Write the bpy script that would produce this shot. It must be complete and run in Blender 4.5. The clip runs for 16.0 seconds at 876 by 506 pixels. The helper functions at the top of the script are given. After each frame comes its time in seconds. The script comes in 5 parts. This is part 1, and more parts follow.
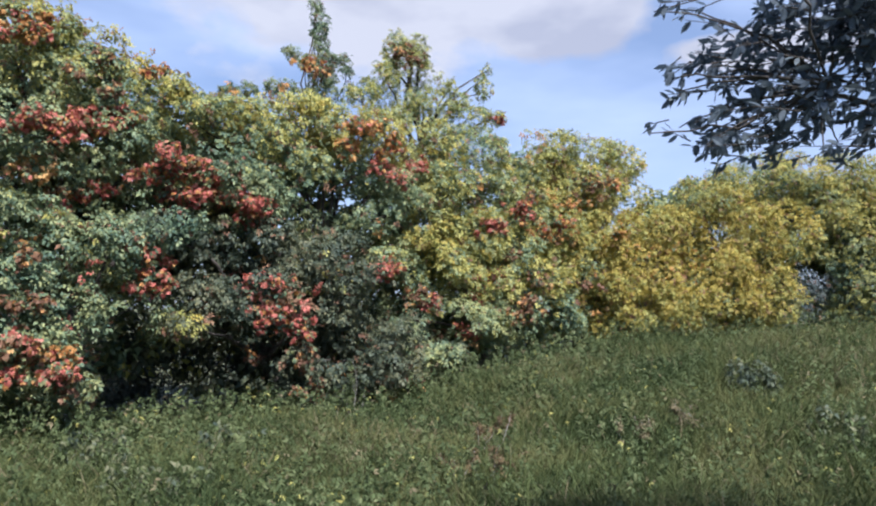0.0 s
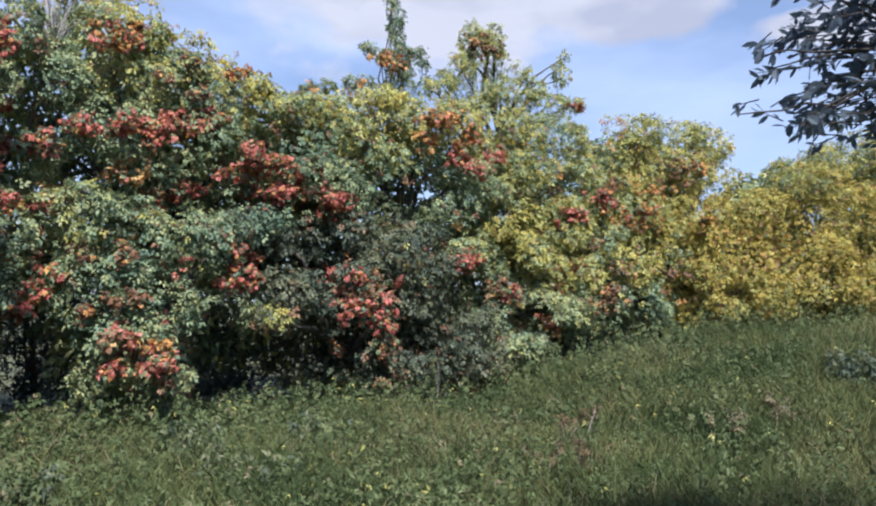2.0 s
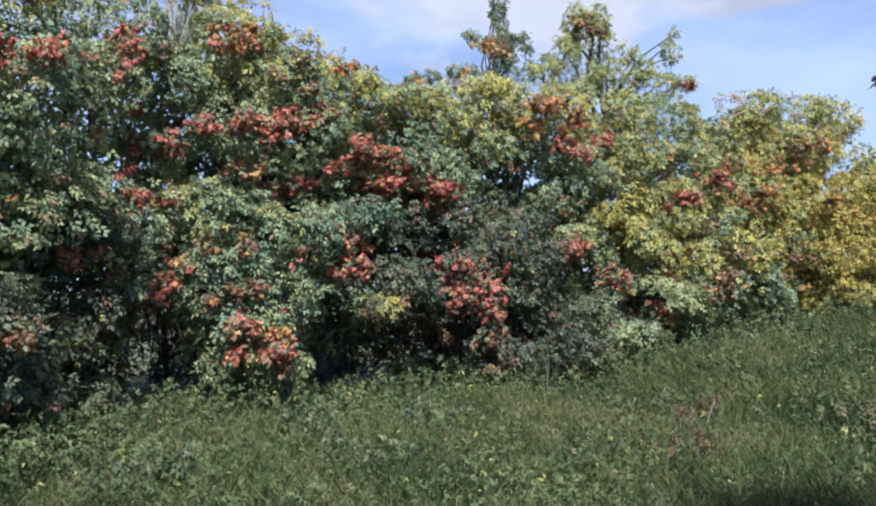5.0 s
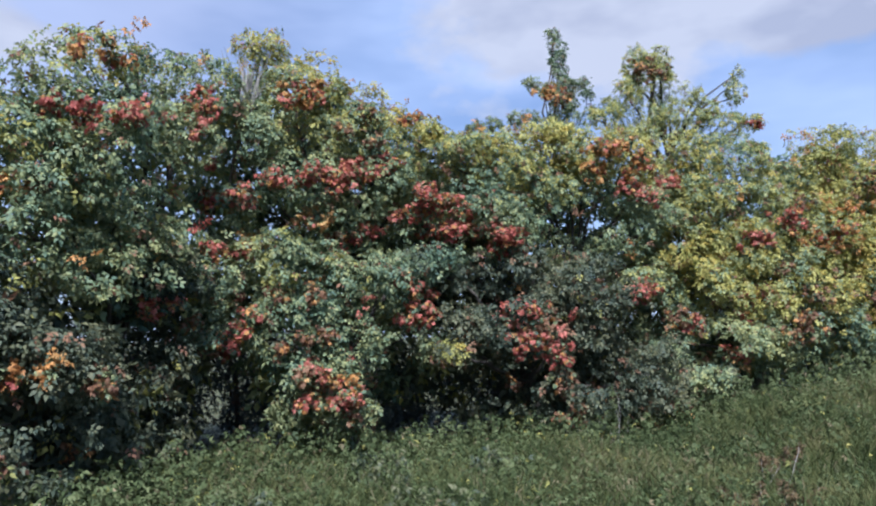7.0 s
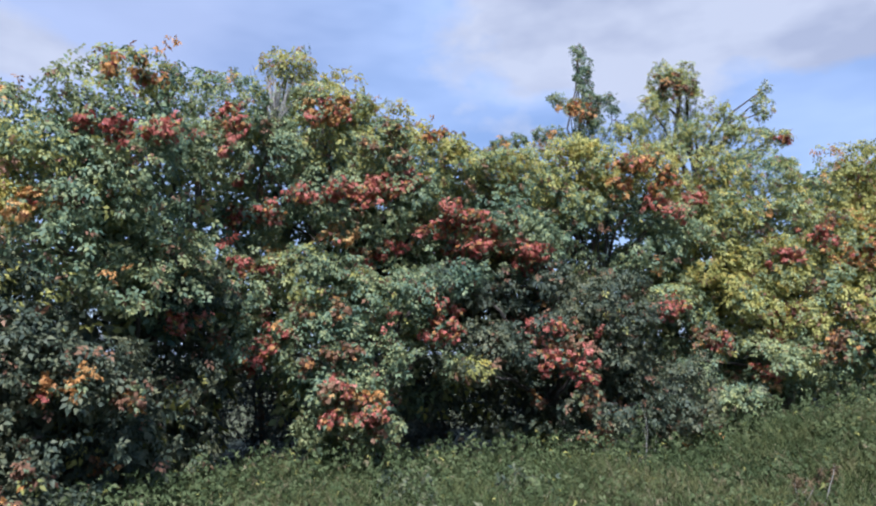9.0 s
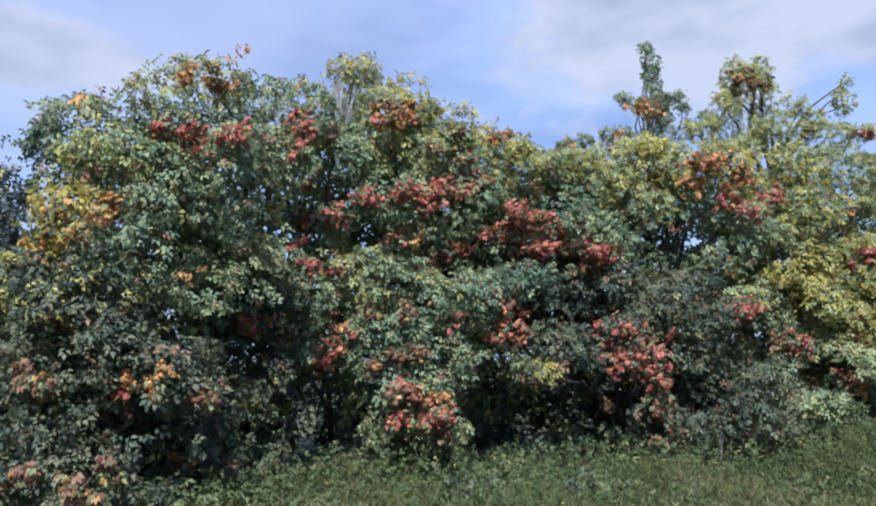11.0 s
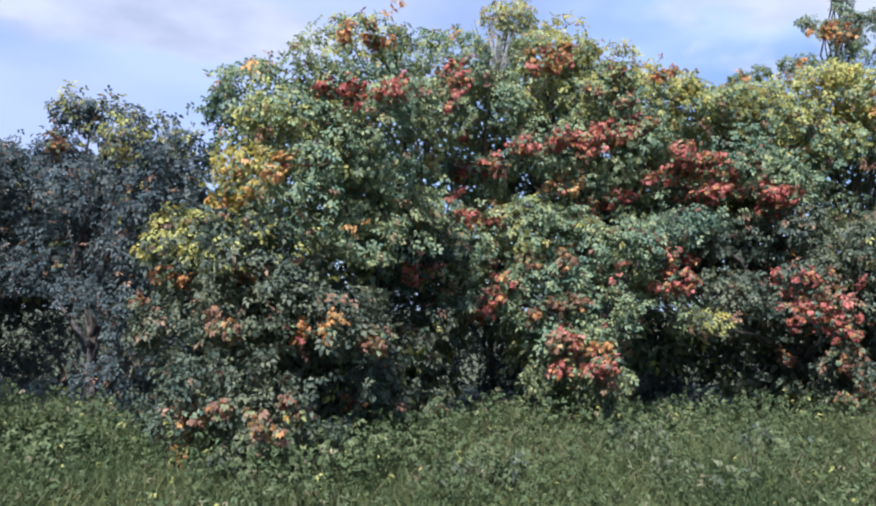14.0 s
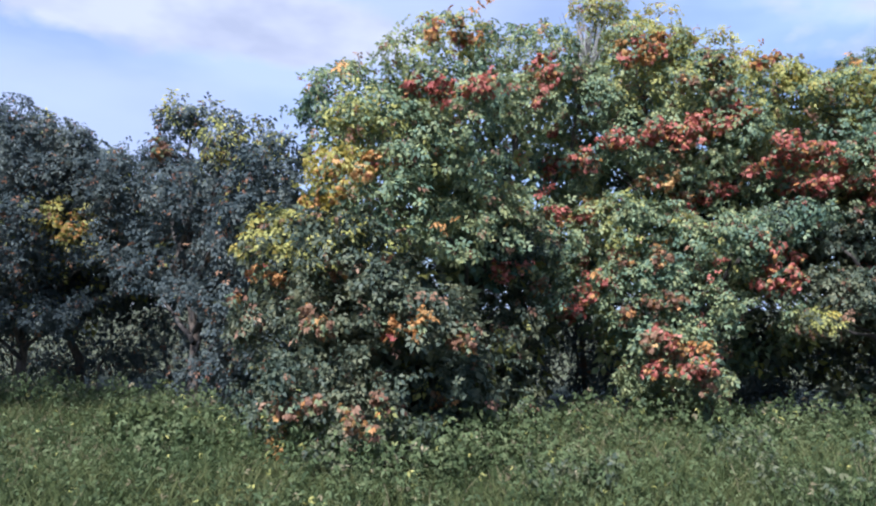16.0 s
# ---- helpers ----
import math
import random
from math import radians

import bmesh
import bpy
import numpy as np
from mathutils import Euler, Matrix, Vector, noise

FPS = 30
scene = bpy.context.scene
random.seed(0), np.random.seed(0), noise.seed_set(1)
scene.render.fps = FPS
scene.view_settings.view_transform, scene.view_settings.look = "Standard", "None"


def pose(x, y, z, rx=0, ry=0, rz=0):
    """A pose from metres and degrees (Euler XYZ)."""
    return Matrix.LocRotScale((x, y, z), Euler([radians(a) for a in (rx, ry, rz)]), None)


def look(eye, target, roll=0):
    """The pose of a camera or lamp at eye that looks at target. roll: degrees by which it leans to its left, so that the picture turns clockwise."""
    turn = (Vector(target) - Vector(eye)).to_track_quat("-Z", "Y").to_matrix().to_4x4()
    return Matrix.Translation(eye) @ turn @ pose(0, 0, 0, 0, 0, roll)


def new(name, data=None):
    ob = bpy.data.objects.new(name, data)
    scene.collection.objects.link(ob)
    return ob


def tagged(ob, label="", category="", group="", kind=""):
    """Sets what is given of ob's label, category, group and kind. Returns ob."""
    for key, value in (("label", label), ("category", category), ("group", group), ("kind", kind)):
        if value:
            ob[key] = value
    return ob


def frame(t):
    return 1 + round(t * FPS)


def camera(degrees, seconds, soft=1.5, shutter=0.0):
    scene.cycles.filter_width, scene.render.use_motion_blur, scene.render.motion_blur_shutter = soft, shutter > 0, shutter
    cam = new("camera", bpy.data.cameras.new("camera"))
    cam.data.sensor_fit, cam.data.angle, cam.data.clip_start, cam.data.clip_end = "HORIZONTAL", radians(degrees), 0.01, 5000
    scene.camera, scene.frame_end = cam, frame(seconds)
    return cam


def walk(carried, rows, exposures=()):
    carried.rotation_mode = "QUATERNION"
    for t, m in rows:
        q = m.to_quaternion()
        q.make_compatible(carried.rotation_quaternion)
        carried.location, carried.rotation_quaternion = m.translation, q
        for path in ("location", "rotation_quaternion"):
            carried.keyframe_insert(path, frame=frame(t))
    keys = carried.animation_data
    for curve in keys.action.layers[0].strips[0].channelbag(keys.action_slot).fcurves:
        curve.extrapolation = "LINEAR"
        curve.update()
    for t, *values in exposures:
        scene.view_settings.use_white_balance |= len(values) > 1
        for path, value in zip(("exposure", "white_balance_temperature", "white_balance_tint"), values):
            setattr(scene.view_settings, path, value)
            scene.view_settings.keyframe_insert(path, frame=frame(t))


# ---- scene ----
cam = camera(62.0, 16.0, soft=2.25)
PATH = [
    (0.0, pose(0.088, 0.030, 1.610, 94.70, -0.86, 0.50)),
    (0.5, pose(0.083, 0.035, 1.615, 94.65, -0.78, 2.73)),
    (1.0, pose(0.086, 0.042, 1.611, 94.50, -0.56, 4.13)),
    (1.5, pose(0.083, 0.039, 1.612, 94.21, -0.34, 5.63)),
    (2.0, pose(0.087, 0.043, 1.614, 93.95, -0.22, 6.83)),
    (2.5, pose(0.097, 0.031, 1.615, 93.78, -0.01, 7.61)),
    (3.0, pose(0.102, 0.023, 1.616, 93.69, 0.15, 8.15)),
    (3.5, pose(0.085, 0.026, 1.619, 93.60, 0.20, 9.14)),
    (4.0, pose(0.060, 0.028, 1.621, 93.47, -0.05, 10.68)),
    (4.5, pose(0.052, 0.024, 1.628, 93.00, -0.06, 12.35)),
    (4.7, pose(0.038, 0.018, 1.621, 92.88, 0.07, 13.43)),
    (6.8, pose(0.006, -0.022, 1.636, 95.95, 0.75, 19.63)),
    (7.0, pose(-0.006, -0.022, 1.622, 96.61, 0.81, 19.85)),
    (7.5, pose(-0.015, -0.018, 1.617, 97.67, 0.78, 20.24)),
    (8.0, pose(-0.029, -0.024, 1.605, 98.04, 0.71, 20.44)),
    (8.2, pose(-0.032, -0.019, 1.616, 98.01, 0.66, 20.53)),
    (10.3, pose(-0.060, -0.028, 1.617, 98.21, 0.22, 24.97)),
    (10.5, pose(-0.056, -0.015, 1.598, 98.31, 0.21, 25.57)),
    (11.0, pose(-0.061, -0.011, 1.586, 98.28, 0.03, 26.67)),
    (11.5, pose(-0.063, -0.005, 1.580, 98.09, -0.15, 27.61)),
    (12.0, pose(-0.065, -0.001, 1.577, 97.47, -0.38, 29.17)),
    (12.5, pose(-0.066, 0.006, 1.576, 96.10, -0.61, 31.88)),
    (13.0, pose(-0.063, 0.017, 1.566, 95.54, -0.46, 34.54)),
    (13.5, pose(-0.063, 0.023, 1.574, 94.78, -0.27, 37.01)),
    (14.0, pose(-0.067, 0.027, 1.567, 94.44, -0.16, 39.22)),
    (14.5, pose(-0.069, 0.027, 1.569, 94.41, -0.10, 40.99)),
    (15.0, pose(-0.080, 0.037, 1.562, 94.42, -0.14, 42.15)),
    (15.5, pose(-0.084, 0.048, 1.548, 94.48, -0.08, 43.50)),
    (16.0, pose(-0.109, 0.052, 1.554, 94.34, -0.28, 46.12)),
]
walk(cam, PATH, exposures=[(0.0, 1.22, 5740, 17), (4.7, 1.25, 5640, 16.5), (7.0, 1.06, 5400, 17), (11.5, 1.09, 5390, 17), (13.0, 1.28, 5400, 18), (16.0, 1.33, 5350, 18)])

# ---- sky and sun ----
SUN_AZ, SUN_EL = 158.0, 54.0
world = bpy.data.worlds.new("world")
scene.world = world
world.use_nodes = True
wn, wl = world.node_tree.nodes, world.node_tree.links
wn.clear()
w_out = wn.new("ShaderNodeOutputWorld")
w_bg = wn.new("ShaderNodeBackground")
w_sky = wn.new("ShaderNodeTexSky")
w_sky.sky_type, w_sky.sun_disc = "NISHITA", False
w_sky.sun_elevation, w_sky.sun_rotation = radians(SUN_EL), radians(SUN_AZ)
w_sky.air_density, w_sky.dust_density, w_sky.ozone_density = 1.0, 0.6, 1.5
w_bg.inputs["Strength"].default_value = 0.060
w_co = wn.new("ShaderNodeTexCoord")


def sky_math(op, a, b):
    m = wn.new("ShaderNodeMath")
    m.operation = op
    for socket, v in zip(m.inputs, (a, b)):
        if isinstance(v, (int, float)):
            socket.default_value = v
        else:
            wl.new(v, socket)
    return m.outputs[0]


def cloud_noise(scale, detail, stretch, shift):
    mp = wn.new("ShaderNodeMapping")
    mp.inputs["Scale"].default_value = (1, 1, stretch)
    mp.inputs["Location"].default_value = shift
    wl.new(w_co.outputs["Generated"], mp.inputs["Vector"])
    n = wn.new("ShaderNodeTexNoise")
    n.inputs["Scale"].default_value, n.inputs["Detail"].default_value = scale, detail
    n.inputs["Roughness"].default_value = 0.5
    wl.new(mp.outputs["Vector"], n.inputs["Vector"])
    return n.outputs["Fac"]


def sky_ramp(fac, stops):
    r = wn.new("ShaderNodeValToRGB")
    r.color_ramp.elements[0].position, r.color_ramp.elements[0].color = stops[0][0], (*stops[0][1], 1)
    r.color_ramp.elements[1].position, r.color_ramp.elements[1].color = stops[1][0], (*stops[1][1], 1)
    wl.new(fac, r.inputs["Fac"])
    return r.outputs["Color"]


def sky_blob(az, el, wide, tall):
    """1 in the middle of a cloud, falling to 0 at its rim: an ellipse on the sky."""
    a, e = radians(az), radians(el)
    c = Vector((math.sin(a) * math.cos(e), math.cos(a) * math.cos(e), math.sin(e)))
    sub = wn.new("ShaderNodeVectorMath")
    sub.operation = "SUBTRACT"
    wl.new(w_co.outputs["Generated"], sub.inputs[0])
    sub.inputs[1].default_value = c
    sc = wn.new("ShaderNodeVectorMath")
    sc.operation = "MULTIPLY"
    wl.new(sub.outputs[0], sc.inputs[0])
    sc.inputs[1].default_value = (1 / wide, 1 / wide, 1 / tall)
    ln = wn.new("ShaderNodeVectorMath")
    ln.operation = "LENGTH"
    wl.new(sc.outputs[0], ln.inputs[0])
    return sky_math("SUBTRACT", 1.0, ln.outputs["Value"])


thin = cloud_noise(2.6, 4, 3.0, (3.1, 1.7, 0.4))
puffs = cloud_noise(7.0, 5, 1.6, (0.4, 5.2, 2.0))
heap = sky_blob(3.0, 25.0, 0.24, 0.085)
for other in (sky_blob(9.0, 22.5, 0.12, 0.07), sky_blob(-8.0, 24.0, 0.25, 0.12), sky_blob(-63.0, 21.0, 0.30, 0.05), sky_blob(24.0, 19.0, 0.14, 0.03)):
    heap = sky_math("MAXIMUM", heap, other)
heap = sky_math("ADD", heap, sky_math("MULTIPLY", sky_math("SUBTRACT", puffs, 0.5), 1.6))
veil_mask = sky_ramp(thin, ((0.36, (0.25, 0.25, 0.25)), (0.62, (0.8, 0.8, 0.8))))
heap_mask = sky_ramp(heap, ((0.04, (0, 0, 0)), (0.30, (0.92, 0.92, 0.92))))
heap_tone = sky_ramp(cloud_noise(5.0, 4, 2.2, (1.3, 0.2, 5.6)), ((0.40, (4.05, 4.2, 4.65)), (0.57, (5.6, 5.65, 5.75))))


def sky_mix_colour(mask, a, b):
    m = wn.new("ShaderNodeMixRGB")
    wl.new(mask, m.inputs["Fac"])
    for socket, v in ((m.inputs["Color1"], a), (m.inputs["Color2"], b)):
        if isinstance(v, tuple):
            socket.default_value = v
        else:
            wl.new(v, socket)
    return m.outputs["Color"]


veiled = sky_mix_colour(veil_mask, w_sky.outputs["Color"], (5.0, 6.0, 7.7, 1))
haze = sky_math("MAXIMUM", sky_blob(-46.0, 24.0, 0.36, 0.15), sky_blob(-72.0, 14.0, 0.42, 0.14))
haze = sky_math("ADD", haze, sky_math("MULTIPLY", sky_math("SUBTRACT", thin, 0.5), 1.2))
haze_mask = sky_ramp(haze, ((0.0, (0, 0, 0)), (0.7, (0.7, 0.7, 0.7))))
veiled = sky_mix_colour(haze_mask, veiled, (4.5, 4.9, 6.0, 1))
clouded = sky_mix_colour(heap_mask, veiled, heap_tone)
wl.new(clouded, w_bg.inputs["Color"])
wl.new(w_bg.outputs["Background"], w_out.inputs["Surface"])

sun = new("sun", bpy.data.lights.new("sun", "SUN"))
sun.data.energy, sun.data.angle, sun.data.color = 5.0, radians(3.0), (1.0, 0.92, 0.80)
sa, se = radians(SUN_AZ), radians(SUN_EL)
sun.matrix_world = look((20 * math.sin(sa) * math.cos(se), 20 * math.cos(sa) * math.cos(se), 20 * math.sin(se)), (0, 0, 0))


# ---- materials ----
def material(name):
    m = bpy.data.materials.new(name)
    m.use_nodes = True
    m.node_tree.nodes.clear()
    return m, m.node_tree.nodes, m.node_tree.links


def ramp(nodes, links, fac, stops):
    r = nodes.new("ShaderNodeValToRGB")
    while len(r.color_ramp.elements) < len(stops):
        r.color_ramp.elements.new(0.5)
    for el, (p, c) in zip(r.color_ramp.elements, stops):
        el.position, el.color = p, (*c, 1)
    links.new(fac, r.inputs["Fac"])
    return r.outputs["Color"]


def leaf_material(name, stops, rough=0.5, glow_through=0.34, patch=1.3, own=0.6):
    """Leaves: each leaflet has its own tone, larger patches lean darker or lighter, light shines through."""
    m, n, l = material(name)
    out = n.new("ShaderNodeOutputMaterial")
    geo = n.new("ShaderNodeNewGeometry")
    co = n.new("ShaderNodeTexCoord")
    big = n.new("ShaderNodeTexNoise")
    big.inputs["Scale"].default_value, big.inputs["Detail"].default_value = patch, 3
    l.new(co.outputs["Object"], big.inputs["Vector"])
    mixv = n.new("ShaderNodeMath")
    mixv.operation = "MULTIPLY_ADD"
    l.new(big.outputs["Fac"], mixv.inputs[0])
    mixv.inputs[1].default_value = 1.5
    add = n.new("ShaderNodeMath")
    add.operation = "MULTIPLY_ADD"
    l.new(geo.outputs["Random Per Island"], add.inputs[0])
    add.inputs[1].default_value, add.inputs[2].default_value = own, -0.25 - own / 2
    l.new(add.outputs[0], mixv.inputs[2])
    col = ramp(n, l, mixv.outputs[0], stops)
    fine = n.new("ShaderNodeTexNoise")
    fine.inputs["Scale"].default_value, fine.inputs["Detail"].default_value = 60, 2
    l.new(co.outputs["Object"], fine.inputs["Vector"])
    hsv = n.new("ShaderNodeHueSaturation")
    l.new(col, hsv.inputs["Color"])
    fm = n.new("ShaderNodeMapRange")
    fm.inputs["To Min"].default_value, fm.inputs["To Max"].default_value = 0.65, 1.35
    l.new(fine.outputs["Fac"], fm.inputs["Value"])
    l.new(fm.outputs["Result"], hsv.inputs["Value"])
    bs = n.new("ShaderNodeBsdfPrincipled")
    bs.inputs["Roughness"].default_value = rough + 0.12
    bs.inputs["Specular IOR Level"].default_value = 0.3
    l.new(hsv.outputs["Color"], bs.inputs["Base Color"])
    tr = n.new("ShaderNodeBsdfTranslucent")
    l.new(hsv.outputs["Color"], tr.inputs["Color"])
    mx = n.new("ShaderNodeMixShader")
    mx.inputs["Fac"].default_value = glow_through
    l.new(bs.outputs[0], mx.inputs[1])
    l.new(tr.outputs[0], mx.inputs[2])
    l.new(mx.outputs[0], out.inputs["Surface"])
    return m


LEAF_GREEN = leaf_material("leaf_green", ((0.05, (0.05, 0.098, 0.076)), (0.45, (0.122, 0.178, 0.1)), (0.9, (0.25, 0.265, 0.115))), 0.5, 0.32, 1.0)
LEAF_OLIVE = leaf_material("leaf_olive", ((0.1, (0.16, 0.18, 0.056)), (0.5, (0.30, 0.30, 0.082)), (0.9, (0.44, 0.41, 0.125))), 0.5)
LEAF_GOLD = leaf_material("leaf_gold", ((0.1, (0.16, 0.135, 0.028)), (0.5, (0.33, 0.265, 0.05)), (0.9, (0.45, 0.375, 0.1))), 0.5, own=0.4)
LEAF_ORANGE = leaf_material("leaf_orange", ((0.1, (0.30, 0.14, 0.05)), (0.5, (0.52, 0.27, 0.09)), (0.9, (0.58, 0.38, 0.16))), 0.5, own=0.4)
LEAF_RED = leaf_material("leaf_red", ((0.1, (0.2, 0.045, 0.038)), (0.5, (0.43, 0.13, 0.1)), (0.9, (0.53, 0.25, 0.19))), 0.5, own=0.4)
LEAF_RUSSET = leaf_material("leaf_russet", ((0.1, (0.12, 0.06, 0.04)), (0.5, (0.215, 0.115, 0.068)), (0.9, (0.30, 0.19, 0.115))), 0.55)
# brighter, more olive copy of leaf_green; light on the crowns put into it
LEAF_LIT = leaf_material("leaf_lit", ((0.05, (0.07, 0.128, 0.096)), (0.45, (0.168, 0.234, 0.132)), (0.9, (0.33, 0.345, 0.14))), 0.5, 0.34, 1.0)
# darker leaf_green: shade painted into the low bushes, own dark green in nettles
LEAF_DEEP_SHADED = leaf_material("leaf_deep_shaded", ((0.05, (0.031, 0.051, 0.04)), (0.45, (0.067, 0.09, 0.058)), (0.9, (0.14, 0.146, 0.077))), 0.5, 0.3, 1.0)
# dark blue-green leaf with the shade of trees and hollows put into it
LEAF_DARK_SHADED = leaf_material("leaf_dark_shaded", ((0.1, (0.035, 0.054, 0.058)), (0.5, (0.066, 0.088, 0.088)), (0.9, (0.115, 0.135, 0.115))), 0.6)
# part of this blue is the sky's veil, put into the leaf colour
LEAF_BROAD = leaf_material("leaf_broad", ((0.1, (0.06, 0.085, 0.115)), (0.5, (0.09, 0.12, 0.15)), (0.9, (0.12, 0.15, 0.165))), 0.6, 0.4)
LEAF_WEED = leaf_material("leaf_weed", ((0.1, (0.033, 0.053, 0.019)), (0.5, (0.068, 0.097, 0.035)), (0.9, (0.124, 0.15, 0.064))), 0.65, 0.3, 2.5)
BLADE = leaf_material("grass_blade", ((0.22, (0.026, 0.046, 0.014)), (0.5, (0.069, 0.091, 0.029)), (0.78, (0.132, 0.135, 0.052))), 0.75, 0.35, 0.8, 0.3)
DOCK = leaf_material("dock_seed", ((0.1, (0.075, 0.05, 0.028)), (0.5, (0.125, 0.088, 0.045)), (0.9, (0.18, 0.14, 0.075))), 0.7, 0.25)
BLADE_DRY = leaf_material("grass_dry", ((0.1, (0.10, 0.08, 0.045)), (0.5, (0.16, 0.135, 0.075)), (0.9, (0.24, 0.21, 0.13))), 0.7, 0.25, 0.9, 0.3)


def bark_material(name, dark, light):
    m, n, l = material(name)
    out, bs, co = n.new("ShaderNodeOutputMaterial"), n.new("ShaderNodeBsdfPrincipled"), n.new("ShaderNodeTexCoord")
    mp = n.new("ShaderNodeMapping")
    mp.inputs["Scale"].default_value = (14, 14, 3)
    l.new(co.outputs["Object"], mp.inputs["Vector"])
    tx = n.new("ShaderNodeTexNoise")
    tx.inputs["Scale"].default_value, tx.inputs["Detail"].default_value = 2.0, 6
    l.new(mp.outputs["Vector"], tx.inputs["Vector"])
    l.new(ramp(n, l, tx.outputs["Fac"], ((0.3, dark), (0.7, light))), bs.inputs["Base Color"])
    bs.inputs["Roughness"].default_value = 0.9
    bp = n.new("ShaderNodeBump")
    bp.inputs["Strength"].default_value, bp.inputs["Distance"].default_value = 0.6, 0.01
    l.new(tx.outputs["Fac"], bp.inputs["Height"])
    l.new(bp.outputs["Normal"], bs.inputs["Normal"])
    l.new(bs.outputs[0], out.inputs["Surface"])
    return m


BARK = bark_material("bark", (0.05, 0.04, 0.03), (0.14, 0.11, 0.085))
BARK_DARK = bark_material("bark_dark", (0.025, 0.022, 0.02), (0.07, 0.06, 0.05))
BARK_PALE = bark_material("bark_pale", (0.14, 0.13, 0.12), (0.34, 0.33, 0.31))

m_soil, n, l = material("meadow_soil")
out, bs, co = n.new("ShaderNodeOutputMaterial"), n.new("ShaderNodeBsdfPrincipled"), n.new("ShaderNodeTexCoord")
tx, ty = n.new("ShaderNodeTexNoise"), n.new("ShaderNodeTexNoise")
tx.inputs["Scale"].default_value, tx.inputs["Detail"].default_value = 0.35, 5
ty.inputs["Scale"].default_value, ty.inputs["Detail"].default_value = 22, 6
l.new(co.outputs["Object"], tx.inputs["Vector"])
l.new(co.outputs["Object"], ty.inputs["Vector"])
ad = n.new("ShaderNodeMath")
ad.operation = "MULTIPLY_ADD"
l.new(tx.outputs["Fac"], ad.inputs[0])
ad.inputs[1].default_value = 0.6
sc = n.new("ShaderNodeMath")
sc.operation = "MULTIPLY"
l.new(ty.outputs["Fac"], sc.inputs[0])
sc.inputs[1].default_value = 0.4
l.new(sc.outputs[0], ad.inputs[2])
l.new(ramp(n, l, ad.outputs[0], ((0.3, (0.035, 0.031, 0.018)), (0.5, (0.05, 0.058, 0.021)), (0.7, (0.078, 0.083, 0.034)))), bs.inputs["Base Color"])
bs.inputs["Roughness"].default_value = 0.95
bp = n.new("ShaderNodeBump")
bp.inputs["Strength"].default_value, bp.inputs["Distance"].default_value = 0.8, 0.05
l.new(ty.outputs["Fac"], bp.inputs["Height"])
l.new(bp.outputs["Normal"], bs.inputs["Normal"])
l.new(bs.outputs[0], out.inputs["Surface"])
SOIL = m_soil


# ---- the ground: level on one side, a low bank on the other ----
def ground_z(x, y):
    x, y = np.asarray(x, float), np.asarray(y, float)
    rise = 1.25 * (1 - np.exp(-np.clip(x + 0.8, 0, None) / 3.2))
    s = np.clip((y - 3.5) / 9.0, 0, 1)
    t = np.clip((np.hypot(x, y) - 40) / 60, 0, 1)
    return rise * s * s * (3 - 2 * s) * (1 - t) + 0.04 * np.sin(x * 1.3 + 0.4) * np.cos(y * 1.1)


def mesh_object(name, verts, faces, mats, parent=None, mat_index=None, label="", smooth=False):
    me = bpy.data.meshes.new(name)
    verts = np.ascontiguousarray(verts, dtype=np.float32)
    faces = np.ascontiguousarray(faces, dtype=np.int32)
    k = faces.shape[1]
    me.vertices.add(len(verts))
    me.vertices.foreach_set("co", verts.ravel())
    me.loops.add(faces.size)
    me.loops.foreach_set("vertex_index", faces.ravel())
    me.polygons.add(len(faces))
    me.polygons.foreach_set("loop_start", np.arange(0, faces.size, k, dtype=np.int32))
    for m in mats:
        me.materials.append(m)
    if mat_index is not None:
        me.polygons.foreach_set("material_index", np.ascontiguousarray(mat_index, dtype=np.int32))
    if smooth:
        me.polygons.foreach_set("use_smooth", np.ones(len(faces), dtype=bool))
    me.update(calc_edges=True)
    me.validate()
    ob = new(name, me)
    if parent:
        ob.parent = parent
    if label:
        tagged(ob, label)
    return ob


def grid_axis():
    inner = np.arange(-24, 24.01, 0.5)
    outer = 24 * 1.22 ** np.arange(1, 24)
    return np.concatenate((-outer[::-1], inner, outer))


gx, gy = np.meshgrid(grid_axis(), grid_axis(), indexing="ij")
gz = ground_z(gx, gy)
gn = gx.shape[0]
gi = np.arange(gn * gn).reshape(gn, gn)
gf = np.stack((gi[:-1, :-1], gi[1:, :-1], gi[1:, 1:], gi[:-1, 1:]), -1).reshape(-1, 4)
ground = mesh_object("ground", np.stack((gx, gy, gz), -1).reshape(-1, 3), gf, [SOIL], smooth=True)
tagged(ground, "rough meadow ground rising to a low bank", "ground", kind="structure")

RNG = np.random.default_rng(7)


def unit(v):
    return v / (np.linalg.norm(v, axis=-1, keepdims=True) + 1e-9)


